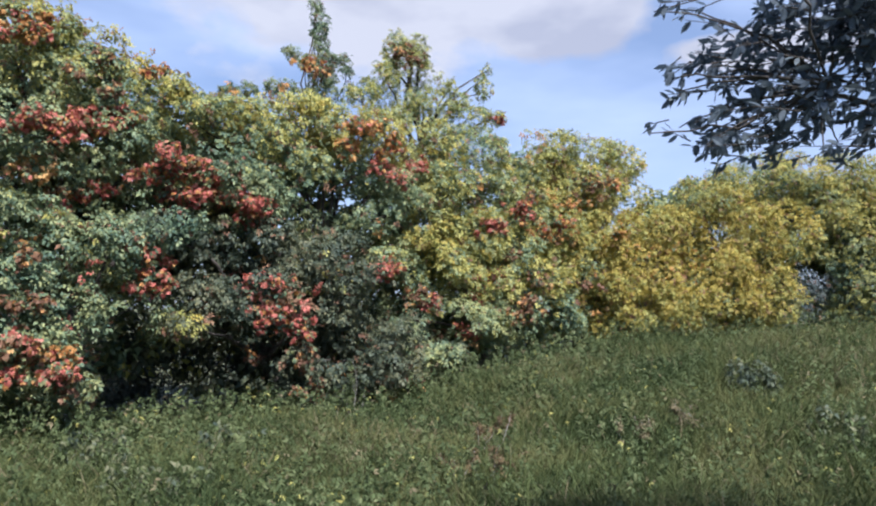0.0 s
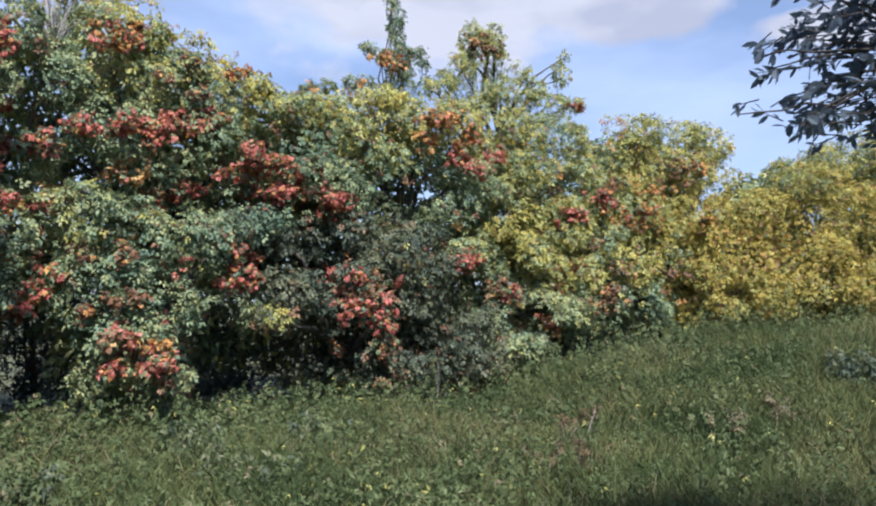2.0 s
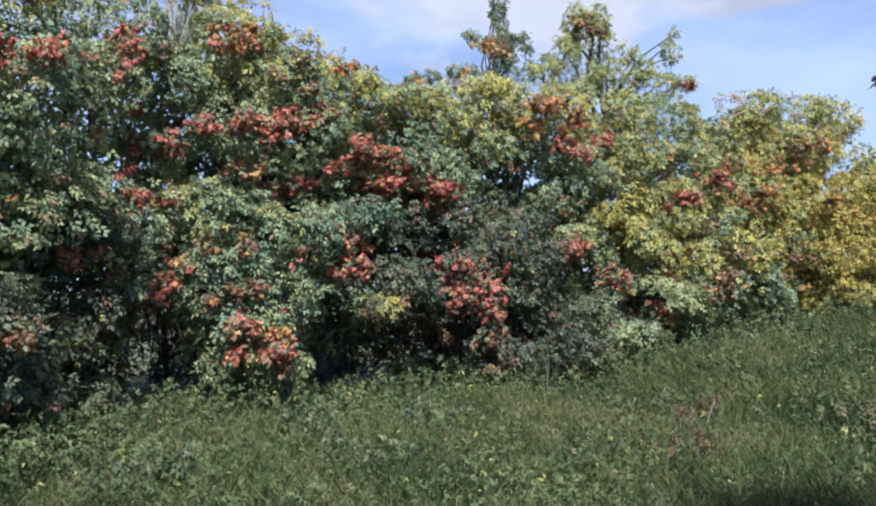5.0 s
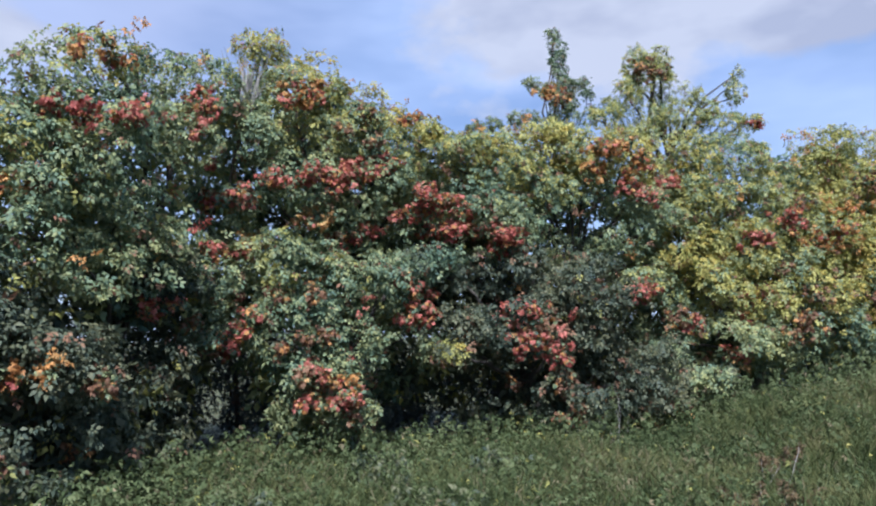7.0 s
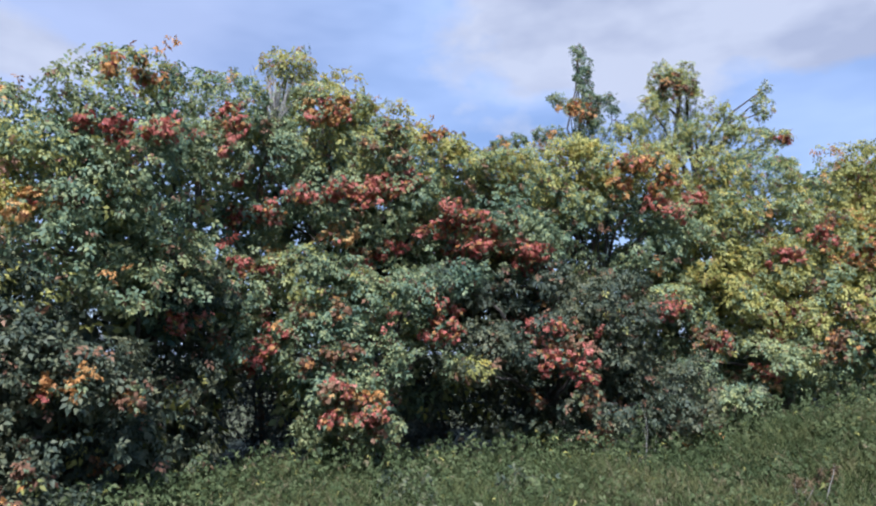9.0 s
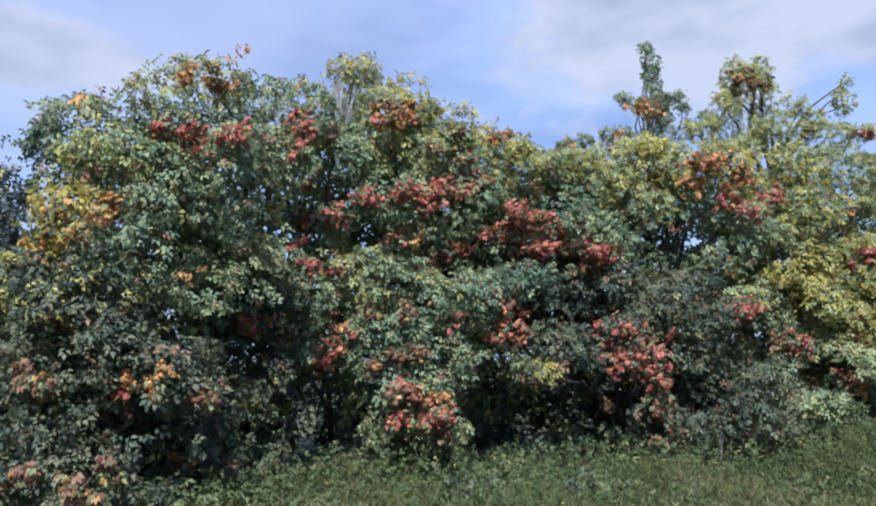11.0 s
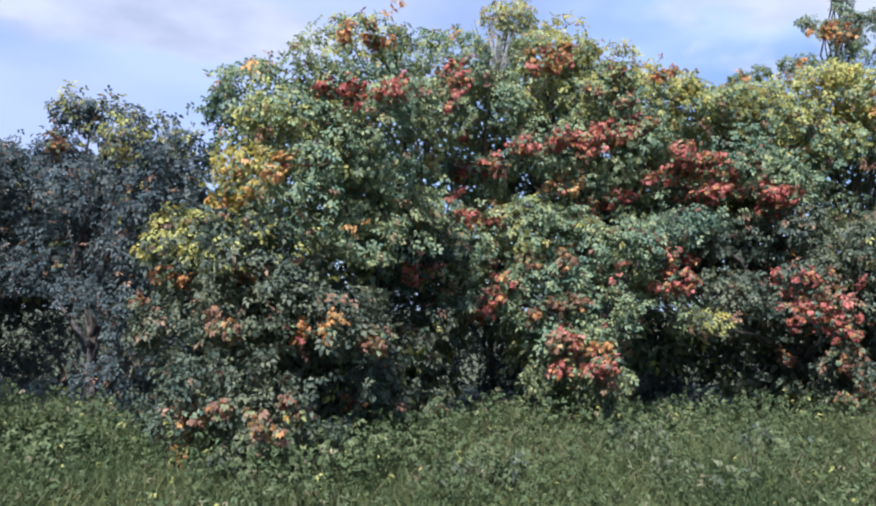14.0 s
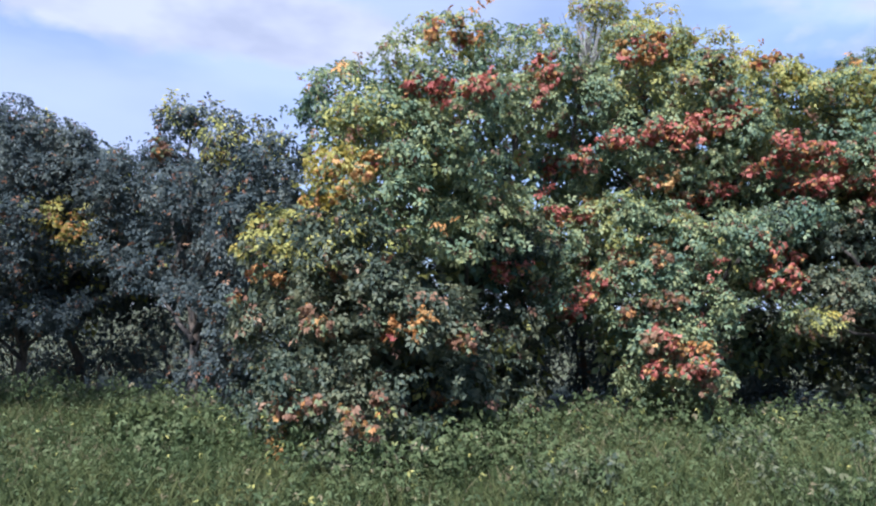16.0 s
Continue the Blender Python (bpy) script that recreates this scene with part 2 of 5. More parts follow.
# ---- leaves ----
# each leaflet of a sprig: its turn from the stalk, its length, and how far along the stalk it sits, in shares of the sprig's size
SPRIG = ((-1.0, 0.62, 0.06), (0.95, 0.66, 0.2), (-0.75, 0.66, 0.44), (0.15, 0.74, 0.58))
SPRIG_SMALL = ((-0.9, 0.62, 0.1), (0.85, 0.66, 0.3), (0.0, 0.7, 0.5))
FAN = ((-1.3, 0.66, 0.0), (-0.65, 0.92, 0.0), (0.0, 1.1, 0.0), (0.65, 0.92, 0.0), (1.3, 0.66, 0.0))


def leaf_quads(pos, nrm, axis, size, fan=SPRIG, width=0.5, droop=0.25):
    """One folded four-cornered leaflet for each ray of the fan, on every leaf."""
    axis = unit(axis - nrm * np.sum(axis * nrm, -1, keepdims=True))
    side = np.cross(nrm, axis)
    out = []
    for angle, length, along in fan:
        d = axis * math.cos(angle) + side * math.sin(angle)
        e = np.cross(nrm, d)
        ln = size[:, None] * length
        at = pos + axis * size[:, None] * along - nrm * size[:, None] * droop * along * along
        base = at + d * ln * 0.1
        mid = at + d * ln * 0.52 + nrm * ln * 0.10
        tip = at + d * ln - nrm * ln * droop
        out.append(np.stack((base, mid - e * ln * width * 0.5, tip, mid + e * ln * width * 0.5), 1))
    quads = np.stack(out, 1)
    return quads.reshape(-1, 3), len(fan)


def lobe_points(lobes, per_m2, rng, clumps=10, clump_size=0.37, cavities=(), inside=0.25):
    """Places on a heap of clumpy lobes (x, y, z, across, high, tint): position, outward way, tint."""
    P, N, T = [], [], []
    L = np.array(lobes, float)
    for i, (x, y, z, a, h, tint) in enumerate(L):
        c, sc = np.array((x, y, z)), np.array((a, a, h))
        cd = unit(rng.normal(size=(clumps, 3)))
        cr = clump_size * rng.uniform(0.7, 1.25, clumps)
        ct = np.clip(tint * rng.uniform(*((0.0, 2.0) if tint < 0.3 else (0.6, 1.4)), clumps) + (rng.random(clumps) < 0.04) * 0.15, 0, 1)
        area = 4 * math.pi * ((a * a + 2 * a * h) / 3)
        n = int(area * per_m2)
        k = rng.integers(0, clumps, n)
        d = unit(rng.normal(size=(n, 3)))
        p = cd[k] * 0.72 + d * cr[k][:, None] * rng.uniform(0.78, 1.12, (n, 1))
        keep = np.sum(d * cd[k], -1) > -0.35
        m = int(n * inside)
        pi_ = unit(rng.normal(size=(m, 3))) * rng.uniform(0.15, 0.75, (m, 1))
        p, out = np.concatenate((p[keep], pi_)), np.concatenate((unit(d[keep] * 0.6 + cd[k][keep] * 0.5), unit(pi_)))
        w = c + p * sc
        # the far side of the hedge is thinner
        away = np.sum(out[:, :2] * unit(w[:, :2]), -1) > 0.3
        ok = ~away | (rng.random(len(w)) < 0.36)
        for j, (x2, y2, z2, a2, h2, _) in enumerate(L):
            if j != i and (x2 - x) ** 2 + (y2 - y) ** 2 + (z2 - z) ** 2 < (a + a2 + h + h2) ** 2:
                q = (w - (x2, y2, z2)) / (a2, a2, h2)
                deep = np.sum(q * q, -1) < 0.42
                ok &= ~(deep & (rng.random(len(w)) < 0.8))
        for x2, y2, z2, a2, h2 in cavities:
            # a hollow runs back into the hedge
            q = w - (x2, y2, z2)
            back = unit(np.array((x2, y2)))
            deep = (q[:, 0] * back[0] + q[:, 1] * back[1]) / (1.7 if 0.34 < h2 < 0.7 else max(2.4 * a2, 0.6))
            wide = (q[:, 0] * back[1] - q[:, 1] * back[0]) / a2
            ok &= deep ** 2 + wide ** 2 + (q[:, 2] / h2) ** 2 > rng.uniform(0.75, 1.1, len(w))
        ok &= w[:, 2] > ground_z(w[:, 0], w[:, 1]) + 0.08
        P.append(w[ok]), N.append(out[ok]), T.append(np.concatenate((ct[k][keep], np.full(m, tint)))[ok])
    return np.concatenate(P), np.concatenate(N), np.concatenate(T)


def shoot_points(lobes, rng, per_lobe, turned=0.0):
    """Leaves along young shoots that stand out of the lobes."""
    P, N, T = [], [], []
    for x, y, z, a, h, tint in lobes:
        for _ in range(rng.poisson(per_lobe)):
            w = rng.random()
            tone = 2.0 if w < turned else 3.0 if w < 1.4 * turned else 4.0 if w < 2.4 * turned else tint
            d = unit(rng.normal(size=3) + np.array((0, 0, 0.5)))
            s = np.arange(0.85, 0.85 + rng.uniform(0.15, 0.34) / max(a, 0.3), 0.035 / max(a, 0.2))
            bend = np.array((0, 0, -0.25)) * ((s - 0.85) ** 2)[:, None]
            p = np.array((x, y, z)) + (d * s[:, None] + bend) * (a, a, h) + rng.normal(size=(len(s), 3)) * 0.03
            P.append(p), N.append(unit(rng.normal(size=(len(s), 3)) + d)), T.append(np.full(len(s), tone))
    if not P:
        return np.zeros((0, 3)), np.zeros((0, 3)), np.zeros(0)
    return np.concatenate(P), np.concatenate(N), np.concatenate(T)


def leaf_mesh(name, P, N, choice, mats, size, rng, parent=None, fan=SPRIG, width=0.52, droop=0.3, hang=0.55, label=""):
    n = len(P)
    up = np.array((0, 0, 1.0))
    nrm = unit(N * 0.55 + up * 0.5 + rng.normal(size=(n, 3)) * 0.5)
    axis = unit(N * 0.5 - up * hang + rng.normal(size=(n, 3)) * 0.5)
    s = size * rng.uniform(0.6, 1.3, n)
    v, k = leaf_quads(P, nrm, axis, s, fan, width, droop)
    f = np.arange(len(v)).reshape(-1, 4)
    return mesh_object(name, v, f, mats, parent, np.repeat(choice, k), label)


# ---- wood ----
def tube(points, radii, sides=6):
    pts = np.array(points, float)
    tang = unit(np.gradient(pts, axis=0))
    ref = np.array((0.31, 0.95, 0.05))
    u = unit(np.cross(tang, ref))
    w = np.cross(tang, u)
    ang = np.arange(sides) * 2 * math.pi / sides
    ring = u[:, None] * np.cos(ang)[None, :, None] + w[:, None] * np.sin(ang)[None, :, None]
    v = (pts[:, None] + ring * np.array(radii)[:, None, None]).reshape(-1, 3)
    f = []
    for i in range(len(pts) - 1):
        for j in range(sides):
            f.append((i * sides + j, i * sides + (j + 1) % sides, (i + 1) * sides + (j + 1) % sides, (i + 1) * sides + j))
    return v, np.array(f)


def bough(a, b, r0, r1, rng, steps=9, sag=0.12):
    a, b = np.array(a, float), np.array(b, float)
    s = np.linspace(0, 1, steps)[:, None]
    ln = np.linalg.norm(b - a)
    wob = np.cumsum(rng.normal(size=(steps, 3)), 0) * 0.03 * ln * (s * (1 - s) * 3)
    pts = a + (b - a) * s + wob + np.array((0, 0, 1)) * sag * ln * (4 * s * (1 - s)) * 0.5
    return tube(pts, np.linspace(r0, r1, steps))


def woody(base, lobes, rng, parent, trunk_r=0.11, bark=None, top=None, fork=0.6, limb_r=0.42):
    """A bent trunk from the ground and a limb to every lobe."""
    bark = bark or BARK
    L = np.array(lobes, float)
    hi = L[np.argmax(L[:, 2])]
    b = np.array((base[0], base[1], float(ground_z(base[0], base[1])) - 0.12))
    t = np.array(top if top else (0.45 * b[0] + 0.55 * hi[0], 0.45 * b[1] + 0.55 * hi[1], b[2] + (hi[2] - b[2]) * 0.75))
    v, f = bough(b, t, trunk_r, trunk_r * 0.35, rng, 12, 0.0)
    trunk = mesh_object("trunk", v, f, [bark], parent, smooth=True)
    for x, y, z, a, h, _ in L:
        s = np.clip((z - b[2]) / max(t[2] - b[2], 0.5) * fork, 0.08, 0.95)
        v, f = bough(b + (t - b) * s, (x, y, z), trunk_r * limb_r, 0.008, rng)
        mesh_object("limb", v, f, [BARK_DARK], trunk, smooth=True)


def empty_at(name, x, y, label, category, group=""):
    ob = new(name)
    ob.empty_display_size = 0.2
    return tagged(ob, label, category, group)


SPRAY_MATS = (LEAF_RED, LEAF_ORANGE, LEAF_GOLD, LEAF_RUSSET)
SPRAY_LABELS = ("red autumn leaves in a drooping bunch", "orange autumn leaves in a drooping bunch", "golden yellow leaf bunch", "faded russet leaf bunch")


RED, ORANGE, GOLD, RUSSET = range(4)


def toned(tone, rows):
    return [(*r, tone) for r in rows]


def autumn_spray(x, y, z, a, h, tone, parent, rng):
    """Drooping bunches of turned leaves, side by side, each a part."""
    tone = int(tone)
    k = int(np.clip(round(a * h * 560), 4, 16))
    for _ in range(k):
        c = np.array((x, y, z)) + unit(rng.normal(size=3)) * rng.uniform(0.1, 1.6) * (a, a * 0.5, h)
        n = rng.integers(11, 15)
        d = unit(rng.normal(size=(n, 3)))
        P = c + d * rng.uniform(0.2, 1.0, (n, 1)) * (0.06, 0.06, 0.055 + 0.03 * rng.random())
        mats = [SPRAY_MATS[tone], SPRAY_MATS[(1, 0, 1, 1)[tone]], LEAF_GREEN]
        leaf_mesh("autumn_spray", P, d, rng.choice(3, n, p=(0.42, 0.34, 0.24) if tone == GOLD else (0.6, 0.12, 0.28)), mats, 0.052, rng, parent, fan=FAN, width=0.56, droop=0.35, hang=1.0, label=SPRAY_LABELS[tone])


def creeper_tree(name, label, category, base, lobes, sprays, cavities=(), group="", density=235, size=0.122, green=None, core=1.1, trunk_r=0.1, rng=None, inside=0.14, upright=False, shoots=2, clump_size=0.37, fan=SPRIG, turned=0.0, second=None):
    ob = empty_at(name, *base, label, category, group)
    tip = max(lobes, key=lambda q: q[2])
    woody(base, lobes, rng, ob, trunk_r, top=tip[:3] if upright else None, fork=0.78 if upright else 0.6)
    # lobes with others above them reach up to meet those
    lobes = [(x, y, z, a, h * (1.22 if any(q[2] > z + 0.3 and math.hypot(q[0] - x, q[1] - y) < a for q in lobes) else 0.96), t) for x, y, z, a, h, t in lobes]
    P, N, T = lobe_points(lobes, density * 1.25, rng, 15, clump_size=clump_size * 0.88, cavities=cavities, inside=inside)
    if shoots:
        P2, N2, T2 = shoot_points(lobes, rng, shoots, turned)
        P, N, T = np.concatenate((P, P2)), np.concatenate((N, N2)), np.concatenate((T, T2))
    u = rng.random(len(P))
    choice = np.where(T + 0.75 * (u - 0.5) > 0.72, 2, np.where(T + 0.55 * (u - 0.5) > 0.34, 1, 0))
    choice = np.where(rng.random(len(P)) < 0.045 + 0.03 * (T > 0.6), 3, choice)
    choice = np.where(T > 1.5, np.where(T < 2.5, 3, np.where(T < 3.5, 4, 5)), choice)
    choice = np.where((choice == 0) & (rng.random(len(P)) < 0.5), 6, choice)
    mats = [green or LEAF_GREEN, LEAF_OLIVE, LEAF_GOLD, LEAF_RUSSET, LEAF_RED, LEAF_ORANGE, second or green or LEAF_GREEN]
    leaf_mesh("crown", P, N, choice, mats, size * 0.78, rng, ob, fan=fan)
    if core:
        # the shaded depth of the hedge behind its leafy face
        away = unit(np.array((-0.55, 0.84)))
        deep = [(x + away[0] * core, y + away[1] * core, z - 0.2 - 0.2 * h, a * 1.1, h, t * 0.5) for x, y, z, a, h, t in lobes]
        P, N, T = lobe_points(deep, density * 0.22, rng, cavities=cavities, inside=0.5)
        leaf_mesh("inner_crown", P, N, np.where(rng.random(len(P)) < 0.12, 1, 0), mats, size * 1.85, rng, ob, fan=SPRIG_SMALL)
    for s in sprays:
        autumn_spray(*s, ob, rng)
    return ob


# hollows in the leaves: middle, half width, half height
BUSH_HOLLOWS = [
    (-5.23, 5.26, 2.30, 0.15, 0.17),
    (-5.36, 4.69, 2.59, 0.13, 0.15),
    (-4.98, 4.62, 0.77, 0.28, 0.18),
    (-5.70, 3.82, 1.31, 0.15, 0.14),
    (-4.96, 4.38, 1.10, 0.16, 0.14),
    (-5.59, 3.93, 1.78, 0.16, 0.09),
    (-6.11, 3.76, 0.70, 0.22, 0.12),
    (-5.58, 4.06, 1.91, 0.20, 0.09),
    (-5.39, 4.15, 1.33, 0.23, 0.11),
    (-5.04, 4.40, 1.26, 0.15, 0.10),
    (-5.10, 4.12, 0.90, 0.21, 0.08),
    (-5.63, 3.70, 0.90, 0.19, 0.08),
    (-4.97, 4.87, 1.02, 0.18, 0.14),
    (-5.34, 3.99, 1.57, 0.12, 0.07),
    (-6.68, 3.96, 1.30, 0.18, 0.14),
    (-5.09, 4.81, 1.81, 0.21, 0.11),
    (-5.39, 4.34, 2.17, 0.14, 0.06),
]
TALL_HOLLOWS = [
    (-6.53, 7.08, 3.22, 0.33, 0.28),
    (-6.57, 8.27, 3.41, 0.57, 0.13),
    (-5.89, 8.57, 3.91, 0.26, 0.23),
    (-5.71, 9.02, 3.37, 0.35, 0.15),
    (-5.56, 6.52, 1.86, 0.27, 0.13),
    (-4.09, 9.42, 3.02, 0.36, 0.13),
    (-3.94, 8.87, 1.06, 0.26, 0.37),
    (-5.54, 6.61, 1.88, 0.30, 0.12),
    (-5.70, 7.94, 1.02, 0.37, 0.41),
    (-5.77, 9.18, 3.54, 0.29, 0.22),
    (-5.82, 8.05, 1.06, 0.41, 0.63),
    (-3.63, 9.61, 3.07, 0.32, 0.13),
    (-5.92, 6.46, 0.23, 0.34, 0.24),
    (-5.56, 6.97, 2.09, 0.15, 0.11),
    (-4.01, 9.49, 1.34, 0.22, 0.35),
    (-5.68, 6.32, 1.77, 0.39, 0.14),
    (-6.32, 9.07, 5.51, 0.13, 0.31),
    (-4.14, 9.49, 3.02, 0.36, 0.17),
]
HEDGE_HOLLOWS = [
    (-3.08, 10.05, 3.09, 0.61, 0.15),
    (-2.87, 10.24, 0.92, 0.57, 0.28),
    (-3.30, 9.71, 0.87, 0.69, 0.46),
    (-0.73, 11.11, 1.82, 0.35, 0.40),
    (-3.18, 9.75, 0.89, 0.61, 0.45),
    (-1.38, 11.80, 3.55, 0.41, 0.24),
    (0.18, 12.23, 1.41, 0.42, 0.22),
    (-2.30, 10.43, 1.12, 0.32, 0.24),
    (-2.88, 10.15, 1.34, 0.28, 0.18),
    (-1.58, 10.44, 1.32, 0.24, 0.24),
    (-0.35, 12.34, 3.23, 0.24, 0.19),
    (-0.72, 11.26, 1.99, 0.32, 0.41),
    (-1.72, 11.33, 3.42, 0.53, 0.25),
    (-1.52, 10.46, 1.19, 0.40, 0.34),
    (0.17, 12.26, 1.34, 0.42, 0.24),
    (0.96, 13.11, 3.81, 0.39, 0.26),
    (-1.20, 10.87, 2.51, 0.25, 0.18),
]
FAR_HOLLOWS = [
    (3.20, 14.30, 2.84, 0.30, 0.22),
    (4.76, 14.50, 3.09, 0.30, 0.20),
    (6.70, 14.93, 2.31, 0.30, 0.22),
    (2.85, 13.96, 1.75, 0.35, 0.16),
    (4.02, 14.41, 1.88, 0.30, 0.14),
    (5.67, 14.81, 2.68, 0.26, 0.16),
    (-5.48, 4.66, 1.06, 0.32, 0.13),
    (-5.59, 6.52, 0.82, 0.34, 0.16),
    (-4.95, 4.62, 0.65, 0.30, 0.12),
    (-11.62, 4.81, 1.16, 1.20, 0.70),
    (8.71, 17.28, 2.56, 0.45, 0.50),
    (1.90, 13.95, 1.01, 0.43, 0.19),
    (-12.97, 4.60, 0.66, 1.54, 0.62),
    (-13.20, 3.45, 0.71, 1.02, 0.61),
    (-11.72, 4.65, 1.44, 0.75, 0.47),
    (-9.88, 4.44, 2.56, 0.33, 0.25),
    (-12.03, 3.97, 1.97, 0.48, 0.29),
]
CAVITIES = BUSH_HOLLOWS + TALL_HOLLOWS + HEDGE_HOLLOWS + FAR_HOLLOWS

creeper_tree(
    'creeper_bush', 'rounded bush smothered in green creeper with scattered orange leaves', 'bush', (-6.41, 5.30),
    [
        (-6.94, 4.41, 2.24, 0.63, 0.51, 0.36),
        (-5.97, 4.48, 2.15, 0.63, 0.46, 0.16),
        (-6.95, 4.33, 1.61, 0.63, 0.56, 0.00),
        (-5.82, 4.40, 1.57, 0.67, 0.50, 0.00),
        (-5.40, 4.97, 1.52, 0.56, 0.45, 0.00),
        (-7.13, 4.25, 1.00, 0.51, 0.57, 0.00),
        (-5.93, 4.16, 1.01, 0.61, 0.50, 0.00),
        (-5.42, 4.56, 0.96, 0.60, 0.49, 0.00),
        (-5.46, 5.52, 0.95, 0.48, 0.48, 0.00),
        (-5.92, 6.68, 1.58, 0.55, 0.55, 0.00),
        (-5.89, 6.93, 2.34, 0.49, 0.49, 0.00),
        (-5.48, 4.38, 0.58, 0.65, 0.33, 0.05),
        (-5.76, 6.55, 0.61, 0.40, 0.44, 0.00),
        (-6.28, 4.09, 0.55, 0.52, 0.29, 0.08),
    ],
    toned(RED, [
        (-5.62, 6.37, 1.99, 0.23, 0.09),
        (-5.54, 6.63, 2.03, 0.13, 0.07),
        (-5.94, 8.10, 1.47, 0.11, 0.08),
    ]) + toned(ORANGE, [
        (-5.16, 4.36, 1.36, 0.10, 0.07),
        (-4.97, 4.50, 1.38, 0.08, 0.07),
        (-6.73, 4.02, 1.90, 0.14, 0.06),
        (-4.87, 4.97, 1.25, 0.07, 0.08),
        (-6.92, 4.02, 1.93, 0.11, 0.07),
    ]) + toned(RUSSET, [
        (-4.84, 4.91, 1.26, 0.12, 0.10),
        (-5.49, 3.79, 1.41, 0.12, 0.08),
        (-5.30, 5.14, 0.67, 0.13, 0.06),
        (-4.99, 3.71, 0.67, 0.10, 0.07),
        (-5.76, 3.67, 0.64, 0.12, 0.06),
        (-4.88, 3.86, 0.55, 0.08, 0.06),
        (-6.95, 3.77, 1.67, 0.11, 0.06),
        (-5.89, 4.25, 1.94, 0.16, 0.05),
        (-5.73, 3.88, 1.45, 0.13, 0.09),
        (-5.89, 3.71, 0.64, 0.11, 0.07),
        (-6.76, 4.17, 1.87, 0.11, 0.07),
        (-5.42, 3.69, 0.73, 0.09, 0.06),
        (-4.94, 4.03, 0.78, 0.09, 0.06),
        (-6.11, 3.81, 0.61, 0.10, 0.07),
    ]),
    CAVITIES, green=LEAF_DEEP_SHADED, group="creeper hedge", clump_size=0.34, turned=0.08, rng=np.random.default_rng(100))

creeper_tree(
    'creeper_tree', 'tall tree draped in green creeper, top tinged orange', 'tree', (-6.37, 6.24),
    [
        (-5.87, 5.88, 4.76, 0.42, 0.30, 0.35),
        (-6.01, 5.24, 4.24, 0.42, 0.31, 0.10),
        (-6.89, 5.00, 4.01, 0.41, 0.41, 0.05),
        (-6.94, 5.04, 4.11, 0.34, 0.34, 0.05),
        (-7.12, 4.95, 3.76, 0.30, 0.30, 0.05),
        (-6.03, 4.78, 3.58, 0.46, 0.40, 0.30),
        (-6.15, 4.44, 2.98, 0.35, 0.35, 0.60),
        (-6.11, 7.09, 4.78, 0.53, 0.42, 0.10),
        (-5.92, 5.74, 3.95, 0.72, 0.39, 0.05),
        (-5.91, 5.13, 3.25, 0.61, 0.43, 0.10),
        (-5.70, 5.73, 3.41, 0.63, 0.44, 0.00),
        (-6.23, 7.97, 4.98, 0.53, 0.49, 0.15),
        (-6.02, 7.03, 4.00, 0.66, 0.44, 0.00),
    ] + [
        (-5.82, 4.73, 2.66, 0.52, 0.35, 0.00),
        (-6.12, 5.75, 2.76, 0.52, 0.39, 0.00),
        (-6.76, 7.46, 3.02, 0.62, 0.47, 0.00),
        (-5.58, 6.03, 2.48, 0.41, 0.32, 0.00),
        (-5.67, 6.76, 2.72, 0.37, 0.34, 0.00),
        (-5.49, 5.39, 2.29, 0.35, 0.24, 0.00),
    ],
    toned(RED, [
        (-5.64, 5.00, 3.80, 0.11, 0.11),
        (-5.45, 5.12, 3.83, 0.17, 0.07),
        (-5.19, 5.57, 3.91, 0.17, 0.10),
        (-5.56, 7.01, 4.32, 0.14, 0.17),
        (-5.52, 7.04, 4.60, 0.11, 0.09),
        (-5.19, 6.79, 2.65, 0.11, 0.12),
        (-5.12, 5.42, 3.83, 0.20, 0.06),
        (-5.71, 7.26, 4.40, 0.15, 0.15),
        (-5.33, 5.17, 3.73, 0.11, 0.07),
        (-5.63, 7.12, 4.40, 0.13, 0.09),
        (-5.30, 6.70, 4.04, 0.12, 0.08),
        (-6.13, 7.32, 3.49, 0.13, 0.09),
    ]) + toned(ORANGE, [
        (-5.78, 5.36, 4.54, 0.15, 0.09),
        (-5.55, 5.61, 4.68, 0.13, 0.06),
        (-5.76, 4.54, 3.05, 0.11, 0.08),
        (-5.54, 4.22, 2.86, 0.10, 0.06),
        (-5.63, 5.76, 4.58, 0.13, 0.07),
    ]) + toned(GOLD, [
        (-5.92, 4.18, 2.88, 0.12, 0.11),
        (-5.80, 4.41, 2.94, 0.14, 0.08),
        (-5.95, 4.12, 2.62, 0.12, 0.09),
        (-5.65, 4.14, 2.70, 0.09, 0.08),
        (-6.22, 4.07, 2.62, 0.11, 0.06),
    ]),
    CAVITIES, density=240, size=0.114, green=LEAF_LIT, group="creeper hedge", shoots=4, clump_size=0.44, turned=0.16, second=LEAF_GREEN, rng=np.random.default_rng(101))

